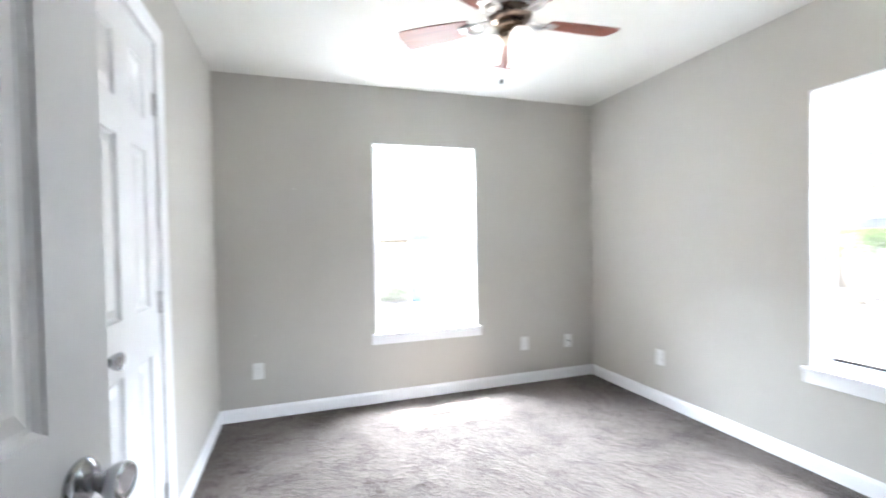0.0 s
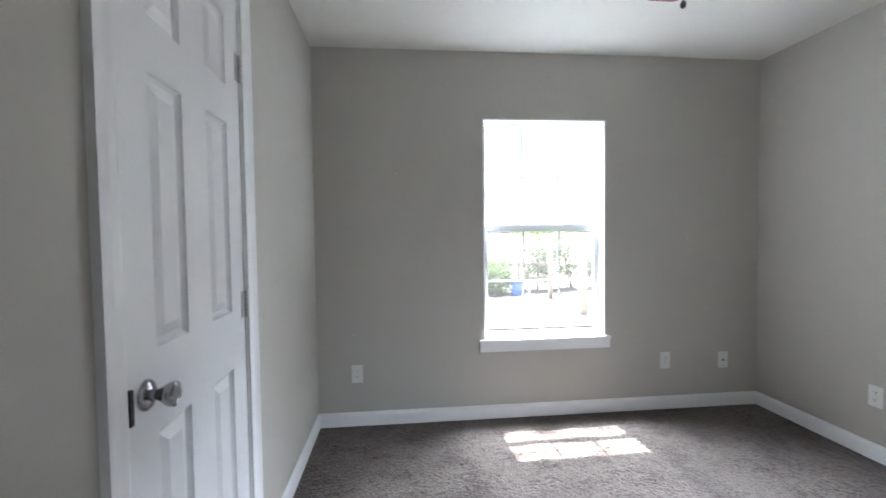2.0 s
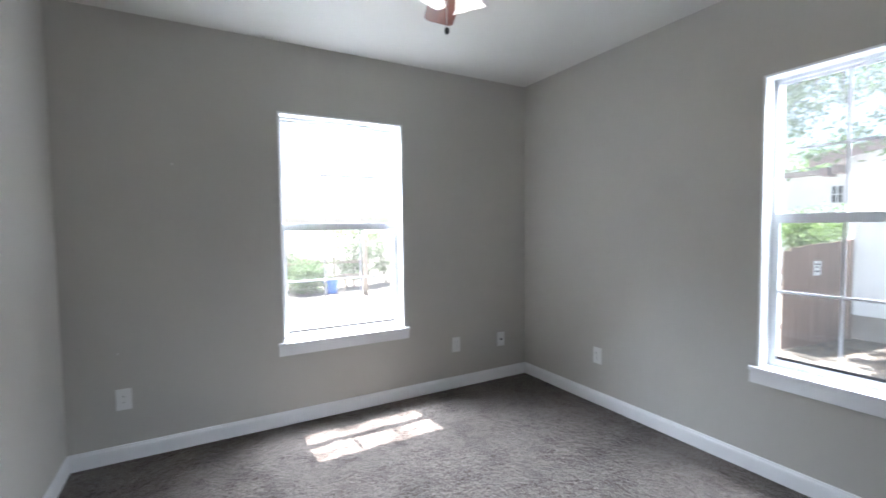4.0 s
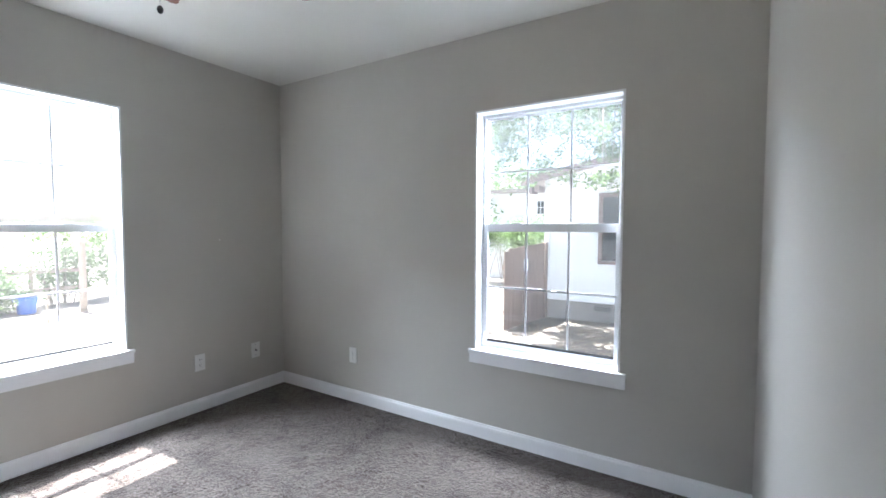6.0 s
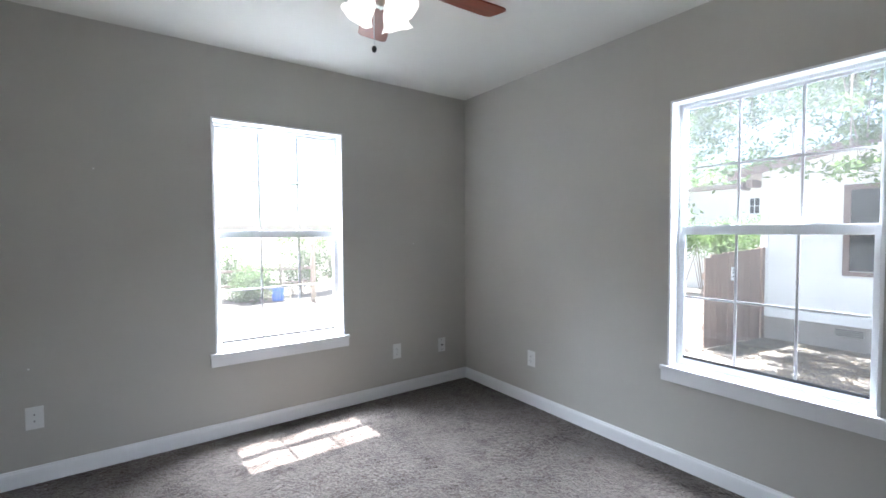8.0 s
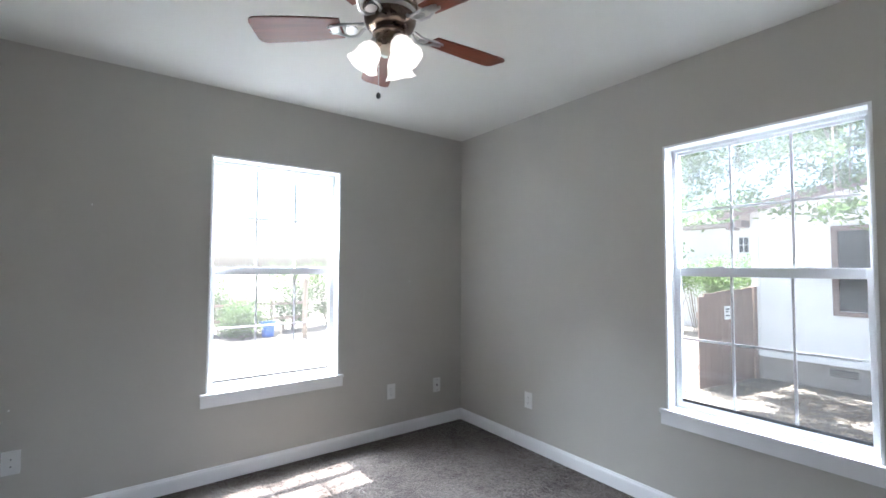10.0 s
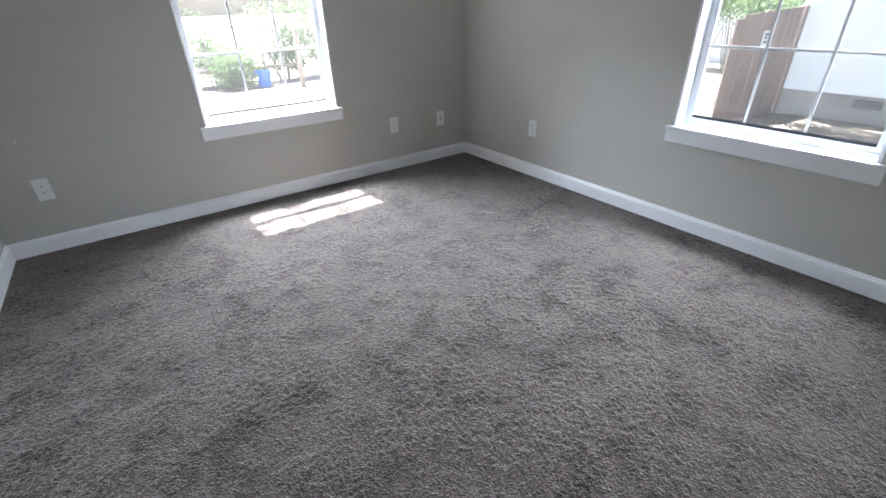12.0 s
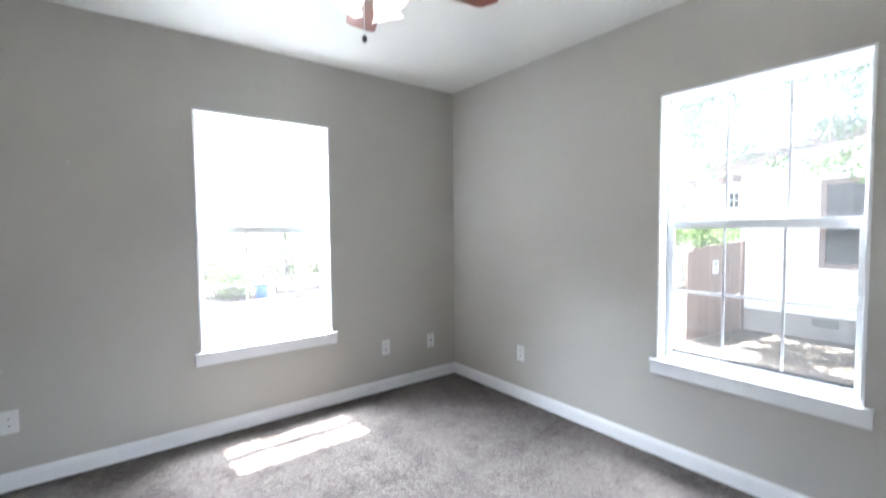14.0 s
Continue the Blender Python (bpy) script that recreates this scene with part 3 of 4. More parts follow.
def plate(name, m, label, style):
    th = thing(name, m, label, "wall plate")
    part("cover", boxed(-0.0355, 0.0355, -0.006, 0, -0.0575, 0.0575, 0.0025), M_plate, th)
    if style == "duplex":
        for s in (-1, 1):
            z = 0.0195 * s
            face = part("socket", boxed(-0.0165, 0.0165, -0.0078, -0.0062, z - 0.014, z + 0.014, 0.0007), M_plate, th)
            for x, hh in ((-0.0063, 0.0045), (0.0063, 0.0036)):
                part("slot", boxed(x - 0.0011, x + 0.0011, -0.0083, -0.0075, z - hh + 0.003, z + hh + 0.003), M_slot, face)
            part("slot", capped([(0.0024, 0), (0.0024, 0.0007)], 10, Matrix.Translation((0, -0.0076, z - 0.0075)) @ Matrix.Rotation(radians(90), 4, "X")), M_slot, face)
        part("screw", capped([(0.0032, 0), (0.0032, 0.0010), (0.002, 0.0016)], 12, Matrix.Translation((0, -0.006, 0)) @ Matrix.Rotation(radians(90), 4, "X")), M_nickel, th)
    else:
        for s in (-1, 1):
            part("screw", capped([(0.0032, 0), (0.0032, 0.0010), (0.002, 0.0016)], 12, Matrix.Translation((0, -0.006, 0.0415 * s if style == "coax" else 0.017 * s)) @ Matrix.Rotation(radians(90), 4, "X")), M_slot, th)
        if style == "coax":
            part("connector", capped([(0.0075, 0), (0.0075, 0.003), (0.0048, 0.0032), (0.0048, 0.011), (0.0040, 0.0115)], 12, Matrix.Translation((0, -0.006, 0)) @ Matrix.Rotation(radians(90), 4, "X")), M_dark_metal, th, "dark threaded coaxial connector", True)
    return th


plate("blank_plate", pose(0.251, 0, 0.333), "white plastic wall plate with two screws above the baseboard", "blank")
plate("wall_outlet", pose(2.359, 0, 0.334), "white duplex wall outlet above the baseboard", "duplex")
plate("coax_plate", pose(2.790, 0, 0.320), "white coaxial wall plate near the room corner", "coax")
plate("wall_outlet", pose(RW, -0.782, 0.338, 0, 0, -90), "white duplex wall outlet above the baseboard", "duplex")

# ---------------------------------------------------------------- nail pops left in the drywall
for nx, nz in ((0.235, 0.585), (0.52, 1.62), (2.52, 1.18)):
    tagged(part("nail_pop", capped([(0.0045, 0.0), (0.004, 0.0008), (0.0015, 0.0013)], 12, Matrix.Translation((nx, 0, nz)) @ Matrix.Rotation(radians(90), 4, "X")), M_plate, smooth=True), "tiny white filled nail spot on the painted wall", "nail spot")

# ---------------------------------------------------------------- ceiling fan


def ceiling_fan(cx, cy, first):
    fan = thing("ceiling_fan", pose(cx, cy, RH), "flush ceiling fan with cherry blades and lit glass shades", "ceiling fan")
    part("canopy", capped([(0.075, 0), (0.078, -0.012), (0.070, -0.040), (0.055, -0.058), (0.030, -0.066)][::-1], 36), M_nickel, fan, "brushed nickel canopy", True)
    part("motor_housing", capped([(0.040, -0.222), (0.070, -0.218), (0.090, -0.206), (0.098, -0.186), (0.098, -0.140), (0.104, -0.134), (0.104, -0.122), (0.094, -0.110), (0.086, -0.085), (0.064, -0.068), (0.045, -0.060)], 40), M_bronze, fan, "dark bronze motor housing", True)
    part("vent_band", capped([(0.0995, -0.172), (0.0995, -0.152)], 40), M_nickel, fan, "bright nickel band", True)
    part("switch_housing", capped([(0.030, -0.300), (0.050, -0.295), (0.058, -0.281), (0.058, -0.250), (0.066, -0.244), (0.066, -0.236), (0.050, -0.222)], 32), M_bronze, fan, "dark bronze switch housing", True)
    # blades
    bm = bmesh.new()
    n = 14
    outline = []
    for i in range(n + 1):
        t = i / n
        outline.append((0.185 + 0.345 * t, 0.050 + 0.018 * math.sin(min(t * 1.25, 1) * math.pi / 2)))
    half = outline[:-1] + [(0.512, 0.066), (0.524, 0.058), (0.530, 0.045)]
    ring = [(x, y) for x, y in half] + [(x, -y) for x, y in reversed(half)]
    lo = [bm.verts.new((x, y, -0.003)) for x, y in ring]
    hi = [bm.verts.new((x, y, 0.003)) for x, y in ring]
    bm.faces.new(list(reversed(lo)))
    bm.faces.new(hi)
    for i in range(len(ring)):
        j = (i + 1) % len(ring)
        bm.faces.new((lo[i], lo[j], hi[j], hi[i]))
    blade_me = mesh_of("blade", bm, M_blade)
    bm = bmesh.new()
    for s in (-1, 1):
        tube(bm, [(0.100, 0.012 * s, 0.006), (0.130, 0.030 * s, -0.012), (0.165, 0.034 * s, -0.012), (0.200, 0.022 * s, -0.006), (0.235, 0.010 * s, -0.005)], [0.006, 0.0055, 0.005, 0.005, 0.004], 8)
    box(bm, 0.190, 0.228, -0.024, 0.024, -0.0085, -0.0035, 0.002)
    capped([(0.022, -0.011), (0.022, -0.006)], 16, Matrix.Translation((0.145, 0, 0)), bm)
    iron_me = mesh_of("blade_iron", bm, M_nickel, True)
    for k in range(5):
        m = pose(0, 0, -0.206, 0, 0, first + 72 * k) @ pose(0, 0, 0, 11, 0, 0)
        b = shared("blade", blade_me, fan, m, "cherry-stained wooden blade")
        shared("blade_iron", iron_me, b, Matrix.Identity(4), "brushed nickel blade iron")
    # light kit
    for k, a in enumerate(SHADES):
        m = pose(0, 0, -0.266, 0, 0, a)
        arm = part("light_arm", tube(bmesh.new(), [(0.030, 0, 0.0), (0.046, 0, 0.004), (0.056, 0, -0.006)], [0.009, 0.009, 0.011], 12), M_nickel, fan, "", True, m)
        sm = pose(0.053, 0, -0.002, 0, -28, 0)
        part("socket", capped([(0.017, -0.028), (0.022, -0.024), (0.022, -0.002), (0.015, 0.004)], 20, sm), M_nickel, arm, "", True)
        fl = lambda ang, r, z: (r * (1 + 0.018 * math.cos(6 * ang) * max(0, (-z - 0.075) / 0.04)), z - 0.002 * math.cos(6 * ang) * max(0, (-z - 0.075) / 0.04))
        prof = [(0.018, -0.012), (0.026, -0.017), (0.038, -0.032), (0.045, -0.052), (0.047, -0.072), (0.051, -0.090), (0.063, -0.106)]
        inner = [(r - 0.003, z) for r, z in reversed(prof)]
        bm, _ = lathe(prof + inner, 36, sm, None, fl)
        bmesh.ops.recalc_face_normals(bm, faces=bm.faces)
        part("shade", bm, M_shade, arm, "lit frosted white glass bell shade", True)
        part("bulb", capped([(0.008, -0.020), (0.011, -0.032), (0.018, -0.048), (0.020, -0.058), (0.015, -0.070), (0.006, -0.076)], 16, sm), M_shade, arm, "lit frosted bulb", True)
    # pull chain
    bm = bmesh.new()
    cz = -0.300
    for k in range(34):
        capped([(0.0008, 0), (0.0018, 0.0012), (0.0018, 0.0028), (0.0008, 0.004)], 6, Matrix.Translation((-0.028, 0.036, cz - 0.0045 * k)), bm)
    part("pull_chain", bm, M_nickel, fan, "beaded metal pull chain")
    part("chain_fob", capped([(0.003, -0.024), (0.0075, -0.020), (0.0095, -0.012), (0.0075, -0.004), (0.003, 0)], 16, Matrix.Translation((-0.028, 0.036, -0.452 - 0.002))), M_dark_metal, fan, "dark round chain fob", True)
    return fan


ceiling_fan(1.455, -1.557, -3)

# ---------------------------------------------------------------- outside: ground
structure("ground", boxed(-400, 400, -400, 400, GROUND - 0.3, GROUND), M_dirt, "dry bare earth around the houses", "ground")
structure("pavement", boxed(-6, 4.4, 0.8, 7.2, GROUND - 0.05, GROUND + 0.03, 0.01), M_concrete, "pale sunlit concrete parking slab", "pavement")


def leaf_cloud(rng, centres, per, spread, size, flatness=0.7):
    """Leaves as small folded diamonds round given centres."""
    vs, fs = [], []
    for c in centres:
        for _ in range(per):
            p = Vector(c) + Vector((rng.gauss(0, spread), rng.gauss(0, spread), rng.gauss(0, spread * flatness)))
            q = Euler((rng.uniform(-0.9, 0.9), rng.uniform(-0.9, 0.9), rng.uniform(0, 6.28))).to_matrix()
            s = size * rng.uniform(0.6, 1.3)
            k = len(vs)
            for v in ((-s, 0, 0), (0, -0.45 * s, -0.1 * s), (s, 0, 0), (0, 0.45 * s, -0.1 * s)):
                vs.append(tuple(p + q @ Vector(v)))
            fs.append((k, k + 1, k + 2))
            fs.append((k, k + 2, k + 3))
    return vs, fs


def cloud_part(name, vs, fs, mat, parent, label=""):
    me = bpy.data.meshes.new(name)
    me.from_pydata(vs, [], fs)
    me.materials.append(mat)
    ob = new(name, me)
    if parent is not None:
        ob.parent = parent
    if label:
        ob["label"] = label
    return ob


def tree(name, x, y, height, reach, seed, label, limbs, per, size, trunk_r, lean=(0, 0), spread=0.28, droop=(-0.05, 0.38)):
    rng = random.Random(seed)
    th = thing(name, pose(x, y, GROUND), label, "tree")
    bm = bmesh.new()
    top = Vector((lean[0], lean[1], height * 0.62))
    tube(bm, [(0, 0, -0.1), (0.03, 0.02, height * 0.2), (lean[0] * 0.5, lean[1] * 0.5, height * 0.42), tuple(top)], [trunk_r * 1.25, trunk_r, trunk_r * 0.8, trunk_r * 0.5], 12)
    centres = []
    for k in range(limbs):
        a = 2 * math.pi * k / limbs + rng.uniform(-0.3, 0.3)
        rad = reach * rng.uniform(0.65, 1.0)
        s = top * rng.uniform(0.6, 1.0)
        e = s + Vector((math.cos(a) * rad, math.sin(a) * rad, rng.uniform(*droop) * height))
        mid = (s + e) / 2 + Vector((0, 0, 0.08 * height))
        tube(bm, [tuple(s), tuple(mid), tuple(e)], [trunk_r * 0.4, trunk_r * 0.22, trunk_r * 0.05], 7)
        for j in range(7):
            f = rng.uniform(0.35, 1.05)
            p = s.lerp(mid, f * 2) if f < 0.5 else mid.lerp(e, f * 2 - 1)
            d = p + Vector((rng.uniform(-1, 1), rng.uniform(-1, 1), rng.uniform(-0.6, 0.5))) * 0.22 * reach
            tube(bm, [tuple(p), tuple(d)], [trunk_r * 0.08, trunk_r * 0.02], 5)
            centres += [d, p.lerp(d, 0.6)]
    part("trunk", bm, M_bark, th, "rough grey-brown bark", True)
    cloud_part("crown", *leaf_cloud(rng, centres, per, spread, size), M_leaf, th, "sparse green leaves")
    return th


def shade_tree():
    """The big tree whose canopy hangs over the side yard between the two houses."""
    rng = random.Random(21)
    bx, by = 7.6, -5.4
    th = thing("tree", pose(bx, by, GROUND), "broad shade tree with pale green leaves overhanging the side yard", "tree")
    bm = bmesh.new()
    tube(bm, [(0, 0, -0.1), (0.05, 0.1, 1.4), (0.0, 0.5, 2.9), (-0.1, 1.1, 4.2)], [0.24, 0.19, 0.16, 0.12], 14)
    low, high = [], []
    # mostly unseen limbs, spread wide so their leaves shade the yard and siding
    for k in range(46):
        s = Vector((0, 0.5 + 0.4 * rng.random(), 3.0 + 1.1 * rng.random()))
        e = Vector((rng.uniform(-2.6, 3.4), rng.uniform(1.2, 9.2), rng.uniform(4.0, 6.2)))
        mid = (s + e) / 2 + Vector((0, 0, 0.45))
        tube(bm, [tuple(s), tuple(mid), tuple(e)], [0.07, 0.04, 0.008], 7)
        for j in range(6):
            f = rng.uniform(0.3, 1.05)
            p = s.lerp(mid, f * 2) if f < 0.5 else mid.lerp(e, f * 2 - 1)
            d = p + Vector((rng.uniform(-0.7, 0.7), rng.uniform(-0.7, 0.7), rng.uniform(-0.4, 0.4)))
            tube(bm, [tuple(p), tuple(d)], [0.012, 0.003], 5)
            high.append(d)
    # drooping sprays at the front of the canopy
    for k in range(84):
        s = Vector((rng.uniform(-1.6, 0.6), rng.uniform(2.8, 5.9), 4.3))
        t = (s.y - 2.8) / 2.8
        e = s + Vector((rng.uniform(-0.5, 0.3), rng.uniform(-0.3, 0.5), -rng.uniform(0.7, 2.15 - 0.6 * t)))
        mid = s.lerp(e, 0.5) + Vector((0.1, 0.1, 0.15))
        tube(bm, [tuple(s), tuple(mid), tuple(e)], [0.016, 0.010, 0.003], 5)
        low += [e, mid.lerp(e, 0.5), mid]
    part("trunk", bm, M_bark, th, "rough grey-brown bark", True)
    v1, f1 = leaf_cloud(rng, high, 130, 0.125, 0.050)
    v2, f2 = leaf_cloud(rng, low, 56, 0.085, 0.040)
    n = len(v1)
    cloud_part("crown", v1 + v2, f1 + [tuple(i + n for i in f) for f in f2], M_leaf, th, "pale green leaves with gaps of sky")
    return th


# ---------------------------------------------------------------- the neighbouring house
HX, HY = 9.15, -0.17


def neighbour_house():
    th = thing("house", pose(HX, HY, GROUND), "white lap-sided cottage with brown trim on a grey skirting", "house")
    z0 = 0.38
    # gable wall seen from the room, running to -y; body behind it
    L, D, eave = 7.0, 8.0, 2.74
    slope = 0.19
    peak = eave + slope * L / 2
    bm = bmesh.new()
    pts = [(0, z0), (0, eave), (-L / 2, peak), (-L, eave), (-L, z0)]
    lo = [bm.verts.new((0.03, y, z)) for y, z in pts]
    hi = [bm.verts.new((D, y, z)) for y, z in pts]
    bm.faces.new(lo)
    bm.faces.new(list(reversed(hi)))
    for i in range(5):
        j = (i + 1) % 5
        bm.faces.new((lo[j], lo[i], hi[i], hi[j]))
    bmesh.ops.recalc_face_normals(bm, faces=bm.faces)
    part("wall", bm, M_siding, th, "white painted wall")
    part("skirting", boxed(0.05, D - 0.05, -L + 0.05, -0.03, 0.0, z0), M_skirt, th, "grey stucco skirting")
    # roof planes with fascia
    for s in (0, 1):
        bm = bmesh.new()
        o = 0.38
        y0, y1 = (o, -L / 2) if s == 0 else (-L - o, -L / 2)
        zz = eave - slope * o + 0.03
        vs = [(-0.35, y0, zz), (D + 0.35, y0, zz), (D + 0.35, y1, peak + 0.03), (-0.35, y1, peak + 0.03)]
        a = [bm.verts.new(v) for v in vs]
        b = [bm.verts.new((v[0], v[1], v[2] + 0.05)) for v in vs]
        bm.faces.new(a)
        bm.faces.new(list(reversed(b)))
        for i in range(4):
            j = (i + 1) % 4
            bm.faces.new((a[j], a[i], b[i], b[j]))
        bmesh.ops.recalc_face_normals(bm, faces=bm.faces)
        roof = part("roof", bm, M_roof, th, "grey-brown shingle roof")
        bm = bmesh.new()
        vs = [(y0, zz - 0.10), (y1, peak - 0.07), (y1, peak + 0.085), (y0, zz + 0.055)]
        a = [bm.verts.new((-0.38, y, z)) for y, z in vs]
        b = [bm.verts.new((-0.353, y, z)) for y, z in vs]
        bm.faces.new(a)
        bm.faces.new(list(reversed(b)))
        for i in range(4):
            j = (i + 1) % 4
            bm.faces.new((a[j], a[i], b[i], b[j]))
        bmesh.ops.recalc_face_normals(bm, faces=bm.faces)
        part("bargeboard", bm, M_brown_trim, th, "brown painted bargeboard")
    part("bracket", boxed(-0.34, 0.0, 0.03, 0.12, 2.48, 2.60), M_brown_trim, th, "brown eave bracket")
    part("bracket", boxed(-0.34, 0.0, 0.17, 0.26, 2.45, 2.57), M_brown_trim, th, "brown eave bracket")
    part("corner_board", boxed(-0.012, 0.03, -0.09, 0.012, z0, eave - 0.02), M_siding, th)
    # window with brown trim
    wy0, wy1, wz0, wz1 = -2.0, -1.02, 1.11, 2.43
    win = part("window", boxed(-0.016, 0.04, wy0 + 0.07, wy1 - 0.07, wz0 + 0.07, wz1 - 0.07), M_dark_glass, th, "dark window")
    bm = bmesh.new()
    box(bm, -0.042, 0.02, wy0, wy0 + 0.075, wz0, wz1, 0.003)
    box(bm, -0.042, 0.02, wy1 - 0.075, wy1, wz0, wz1, 0.003)
    box(bm, -0.042, 0.02, wy0 + 0.075, wy1 - 0.075, wz1 - 0.075, wz1, 0.003)
    box(bm, -0.042, 0.02, wy0 + 0.075, wy1 - 0.075, wz0, wz0 + 0.06, 0.003)
    part("frame", bm, M_brown_trim, win, "brown painted window trim")
    part("meeting_rail", boxed(-0.024, -0.0165, wy0 + 0.076, wy1 - 0.076, 1.70, 1.74), M_brown_trim, win)
    # foundation vent
    v = part("vent", boxed(0.025, 0.05, -1.26, -0.95, 0.20, 0.31), M_slot, th, "dark foundation vent")
    for k in range(4):
        part("slat", boxed(0.012, 0.026, -1.26, -0.95, 0.203 + 0.027 * k, 0.215 + 0.027 * k), M_skirt, v)
    # lap boards
    zb, k = z0 - 0.01, 0
    bm = bmesh.new()
    prof = [(0.03, 0.0), (-0.001, 0.0), (0.018, 0.165), (0.03, 0.165)]
    lo = [bm.verts.new((x, -0.09, z)) for x, z in prof]
    hi = [bm.verts.new((x, -3.2, z)) for x, z in prof]
    bm.faces.new(lo)
    bm.faces.new(list(reversed(hi)))
    for i in range(4):
        j = (i + 1) % 4
        bm.faces.new((lo[j], lo[i], hi[i], hi[j]))
    bmesh.ops.recalc_face_normals(bm, faces=bm.faces)
    me = mesh_of("lap_board", bm, M_siding)
    while zb < eave - 0.1:
        shared("lap_board", me, th, pose(0, 0, zb))
        zb += 0.155
    return th


neighbour_house()

# a pale outbuilding further back, with a small window
th = thing("outbuilding", pose(15.0, 1.31, GROUND), "white outbuilding with a small window beyond the cottage", "outbuilding")
part("wall", boxed(0, 3.5, -1.5, 3.2, 0, 3.0), M_siding, th)
part("roof", boxed(-0.3, 3.8, -1.8, 3.5, 3.0, 3.12), M_roof, th)
win = part("window", boxed(-0.02, 0.0, 0.54, 0.76, 2.27, 2.69), M_dark_glass, th, "small dark window")
part("frame", boxed(-0.03, -0.021, 0.64, 0.66, 2.27, 2.69), M_siding, win)
part("frame", boxed(-0.03, -0.021, 0.54, 0.76, 2.47, 2.49), M_siding, win)

# ---------------------------------------------------------------- board gate standing open by the cottage
gx0, gy0, gx1, gy1 = 7.58, 0.02, 9.06, -0.18
ga = math.degrees(math.atan2(gy1 - gy0, gx1 - gx0))
gl = math.hypot(gx1 - gx0, gy1 - gy0)
gate = thing("gate", pose(gx0, gy0, GROUND, 0, 0, ga), "brown board gate with a small white sign, standing open", "gate")
nb = 10
grng = random.Random(5)
for k in range(nb):
    a, b = gl * k / nb + 0.0015, gl * (k + 1) / nb - 0.0015
    top = (1.400 + 0.012 * k if k < 5 else 1.455 + 0.006 * (k - 5)) + grng.uniform(-0.006, 0.006) - (0.03 if k == 0 else 0)
    part("board", boxed(a, b, -0.010 + grng.uniform(-0.002, 0.002), 0.010, 0.0 + grng.uniform(0, 0.015), top, 0.003), M_gate, gate)
part("rail", boxed(0.02, gl - 0.02, 0.0105, 0.045, 0.28, 0.37, 0.003), M_gate, gate)
part("rail", boxed(0.02, gl - 0.02, 0.0105, 0.045, 1.05, 1.14, 0.003), M_gate, gate)
part("hinge_post", boxed(gl + 0.005, gl + 0.09, -0.04, 0.05, -0.05, 1.50, 0.006), M_gate, gate)
sg = part("sign", boxed(0.665, 0.825, -0.018, -0.0135, 1.00, 1.21, 0.001), M_sign, gate, "small white sign with dark lines")
for z, x0, x1 in ((1.15, 0.695, 0.795), (1.11, 0.695, 0.765), (1.05, 0.695, 0.795)):
    part("text_bar", boxed(x0, x1, -0.0200, -0.0184, z, z + 0.022), M_sign_ink, sg)

# wire panel and stacked things past the gate
th = thing("wire_fence", pose(7.9, 0.07, GROUND), "slack galvanised wire fence panel", "fence")
for k in range(2):
    part("post", capped([(0.022, 0), (0.022, 1.25), (0.012, 1.28)], 10, Matrix.Translation((2.0 * k, 0.35 * k, 0))), M_post, th)
for k in range(9):
    part("wire", tube(bmesh.new(), [(0, 0, 0.12 + 0.13 * k), (1.0, 0.15, 0.10 + 0.13 * k), (2.0, 0.35, 0.12 + 0.13 * k)], [0.004] * 3, 5), M_wire, th)
for k in range(15):
    part("wire", tube(bmesh.new(), [(0.13 * (k + 1), 0.35 * 0.065 * (k + 1), 0.08), (0.13 * (k + 1), 0.35 * 0.065 * (k + 1), 1.2)], [0.003] * 2, 5), M_wire, th)

# ---------------------------------------------------------------- trees
shade_tree()
for px, py, pr, ph, text in ((4.26, 5.70, 0.10, 1.62, "thick weathered timber post with a dark foot beside the slab"), (4.42, 8.05, 0.065, 1.5, "slim dark timber post at the edge of the lot")):
    th = thing("timber_post", pose(px, py, GROUND), text, "post")
    part("shaft", capped([(pr, -0.1), (pr * 1.02, 0.12), (pr * 0.94, ph * 0.6), (pr * 0.9, ph - 0.03), (pr * 0.7, ph)], 14), M_post, th, "", True)
    part("foot_band", capped([(pr * 1.08, 0.0), (pr * 1.08, 0.09), (pr * 1.02, 0.10)], 14), M_bark, th, "darker band at the foot", True)
tree("tree", 17.0, 6.0, 5.0, 3.2, 14, "distant leafy tree past the gate", 10, 40, 0.12, 0.2, (0, 0), 0.45)


def bush(x, y, w, d, h, seed, label, raised=False):
    rng = random.Random(seed)
    th = thing("bush", pose(x, y, GROUND), label, "bush", "bushes along the lot")
    bm = bmesh.new()
    centres = []
    for k in range(16):
        e = Vector((rng.uniform(-w, w) / 2, rng.uniform(-d, d) / 2, h * rng.uniform(0.62 if raised else 0.45, 1.0)))
        b = Vector((e.x * 0.4, e.y * 0.4, -0.03))
        tube(bm, [tuple(b), tuple(b.lerp(e, 0.55) + Vector((0, 0, 0.06))), tuple(e)], [0.014, 0.009, 0.003], 5)
        centres += [e, b.lerp(e, 0.9)] if raised else [e, b.lerp(e, 0.7), b.lerp(e, 0.4)]
    part("stems", bm, M_bark, th, "thin woody stems", True)
    cloud_part("foliage", *leaf_cloud(rng, centres, 85, 0.17, 0.045), M_bush, th, "loose green foliage")
    return th


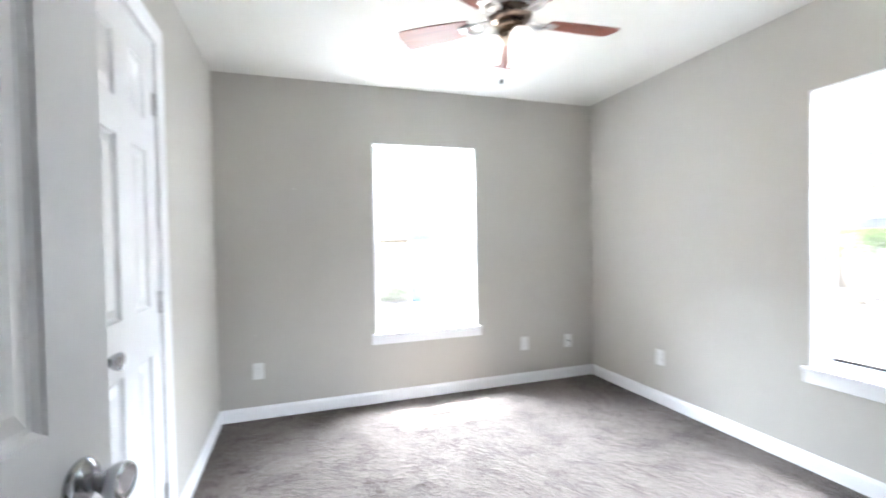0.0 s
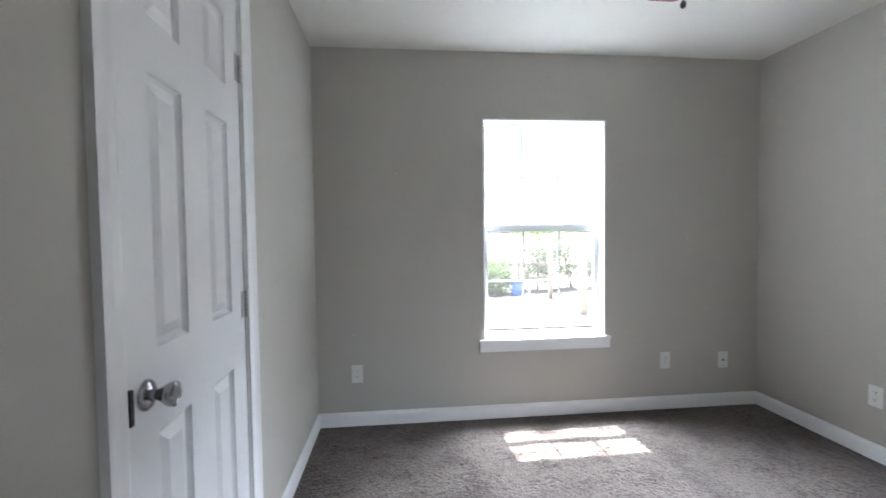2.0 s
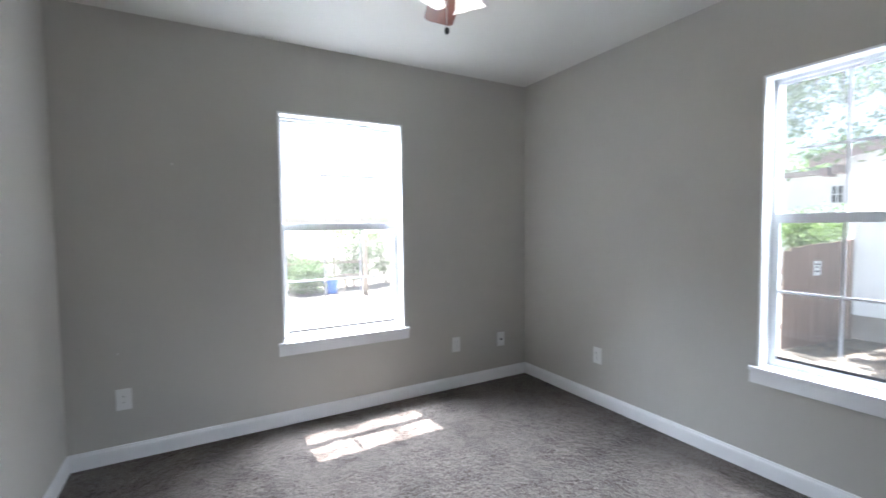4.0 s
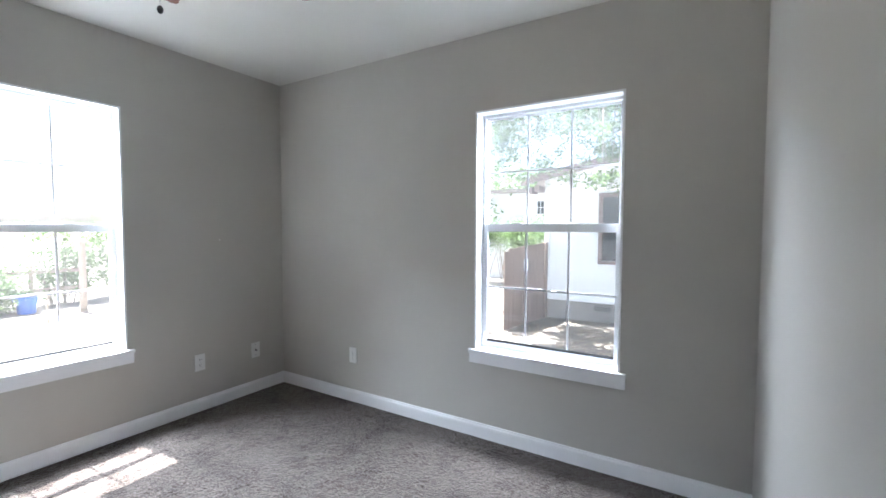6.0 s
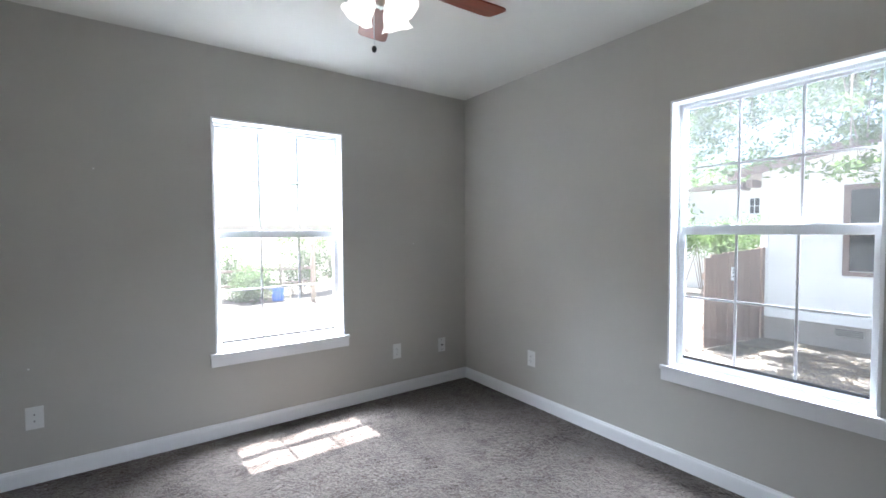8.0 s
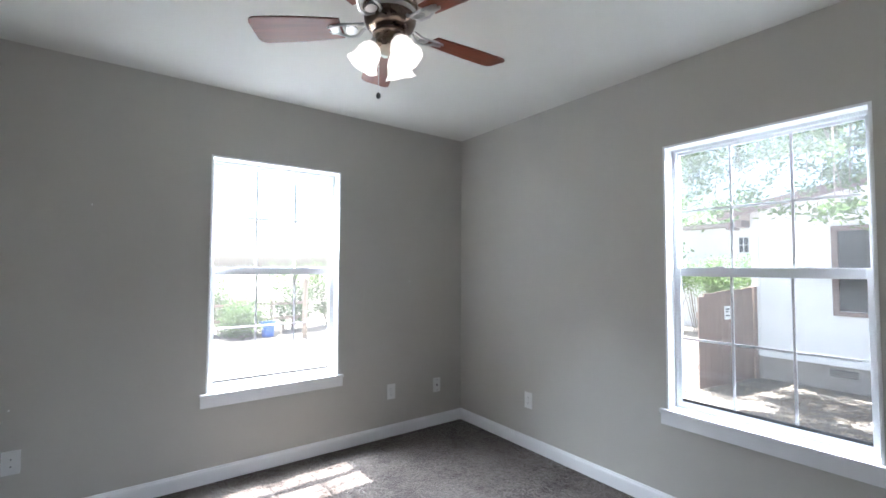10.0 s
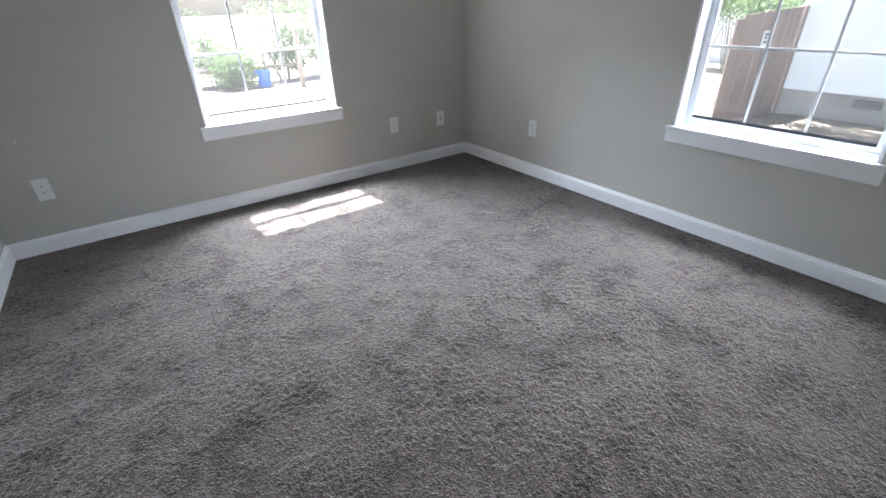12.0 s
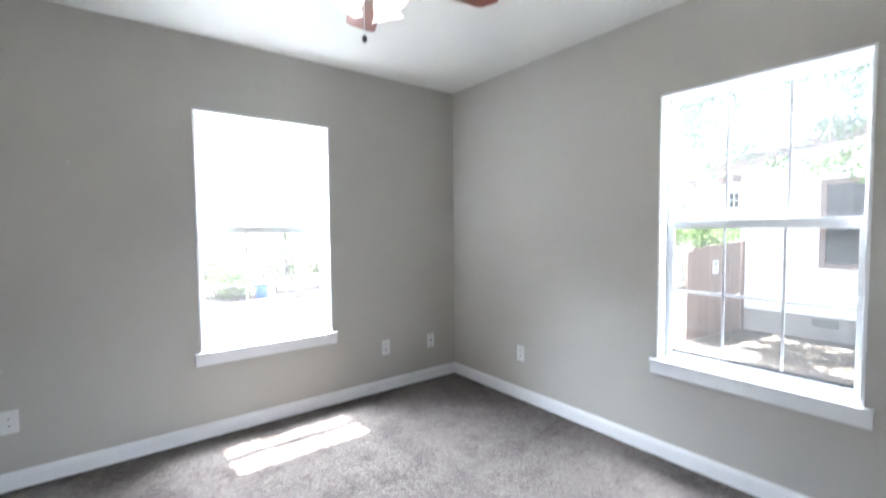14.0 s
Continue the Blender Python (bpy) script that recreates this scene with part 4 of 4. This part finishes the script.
for i, (x, y, w, h) in enumerate(((1.6, 10.2, 1.6, 1.3), (2.9, 9.9, 1.3, 1.5), (3.2, 9.2, 0.7, 0.85), (4.6, 9.8, 1.6, 1.7), (6.0, 10.0, 1.8, 1.9), (7.6, 10.0, 1.8, 1.6), (0.2, 10.4, 1.6, 1.4), (-1.4, 10.4, 1.7, 1.5), (-3.0, 10.3, 1.6, 1.2))):
    bush(x, y, w, 0.9, h, 30 + i, "leafy green bush at the edge of the lot")
for i, (x, y) in enumerate(((13.2, 1.5), (13.6, 2.5), (13.4, 3.5))):
    bush(x, y, 1.1, 1.3, 2.0, 51 + i, "sunlit green shrub on bare stems past the board gate", True)

# low rail fence behind the slab
th = thing("rail_fence", pose(0, 9.35, GROUND), "weathered post-and-rail fence in front of the bushes", "fence")
for k in range(6):
    x = 3.95 + 0.9 * (k - 4)
    part("post", boxed(x - 0.035, x + 0.035, -0.035, 0.035, -0.05, 0.95 + 0.02 * (k % 2), 0.008), M_post, th)
for z in (0.35, 0.75):
    part("rail", boxed(0.3, 4.9, 0.036, 0.066, z, z + 0.08, 0.005), M_post, th)

# blue tub
th = thing("tub", pose(3.74, 8.85, GROUND), "blue plastic tub standing on the ground", "tub")
bm, _ = lathe([(0.001, 0.0), (0.14, 0.0), (0.17, 0.30), (0.18, 0.36), (0.195, 0.365), (0.195, 0.385), (0.165, 0.385), (0.13, 0.02), (0.001, 0.02)], 28)
part("body", bm, M_blue, th, "", True)
part("handle", tube(bmesh.new(), [(-0.19, 0, 0.37), (-0.21, 0, 0.30), (-0.19, 0, 0.24)], [0.008] * 3, 8), M_blue, th, "", True)

# leaning stake
th = thing("stake", pose(3.40, 6.41, GROUND + 0.03), "thin leaning wooden stake in the slab edge", "stake")
part("stick", tube(bmesh.new(), [(0, 0, -0.03), (-0.03, 0.02, 0.28), (-0.02, 0.0, 0.62)], [0.022, 0.02, 0.014], 8), M_post, th, "", True)

# fallen leaves under the cottage's tree
lrng = random.Random(77)
vs, fs = [], []
for _ in range(16000):
    x, y = lrng.uniform(4.2, 9.1), lrng.uniform(-4.5, 1.6)
    s = lrng.uniform(0.012, 0.034)
    q = Euler((lrng.uniform(-0.4, 0.4), lrng.uniform(-0.4, 0.4), lrng.uniform(0, 6.28))).to_matrix()
    k = len(vs)
    for v in ((-s, 0, 0.004), (0, -0.4 * s, 0), (s, 0, 0.004), (0, 0.4 * s, 0)):
        vs.append(tuple(Vector((x, y, GROUND + 0.012)) + q @ Vector(v)))
    fs += [(k, k + 1, k + 2), (k, k + 2, k + 3)]
tagged(cloud_part("leaf_litter", vs, fs, M_litter_leaf, None), "dry fallen leaves and twigs on bare ground", "leaf litter", kind="stuff")
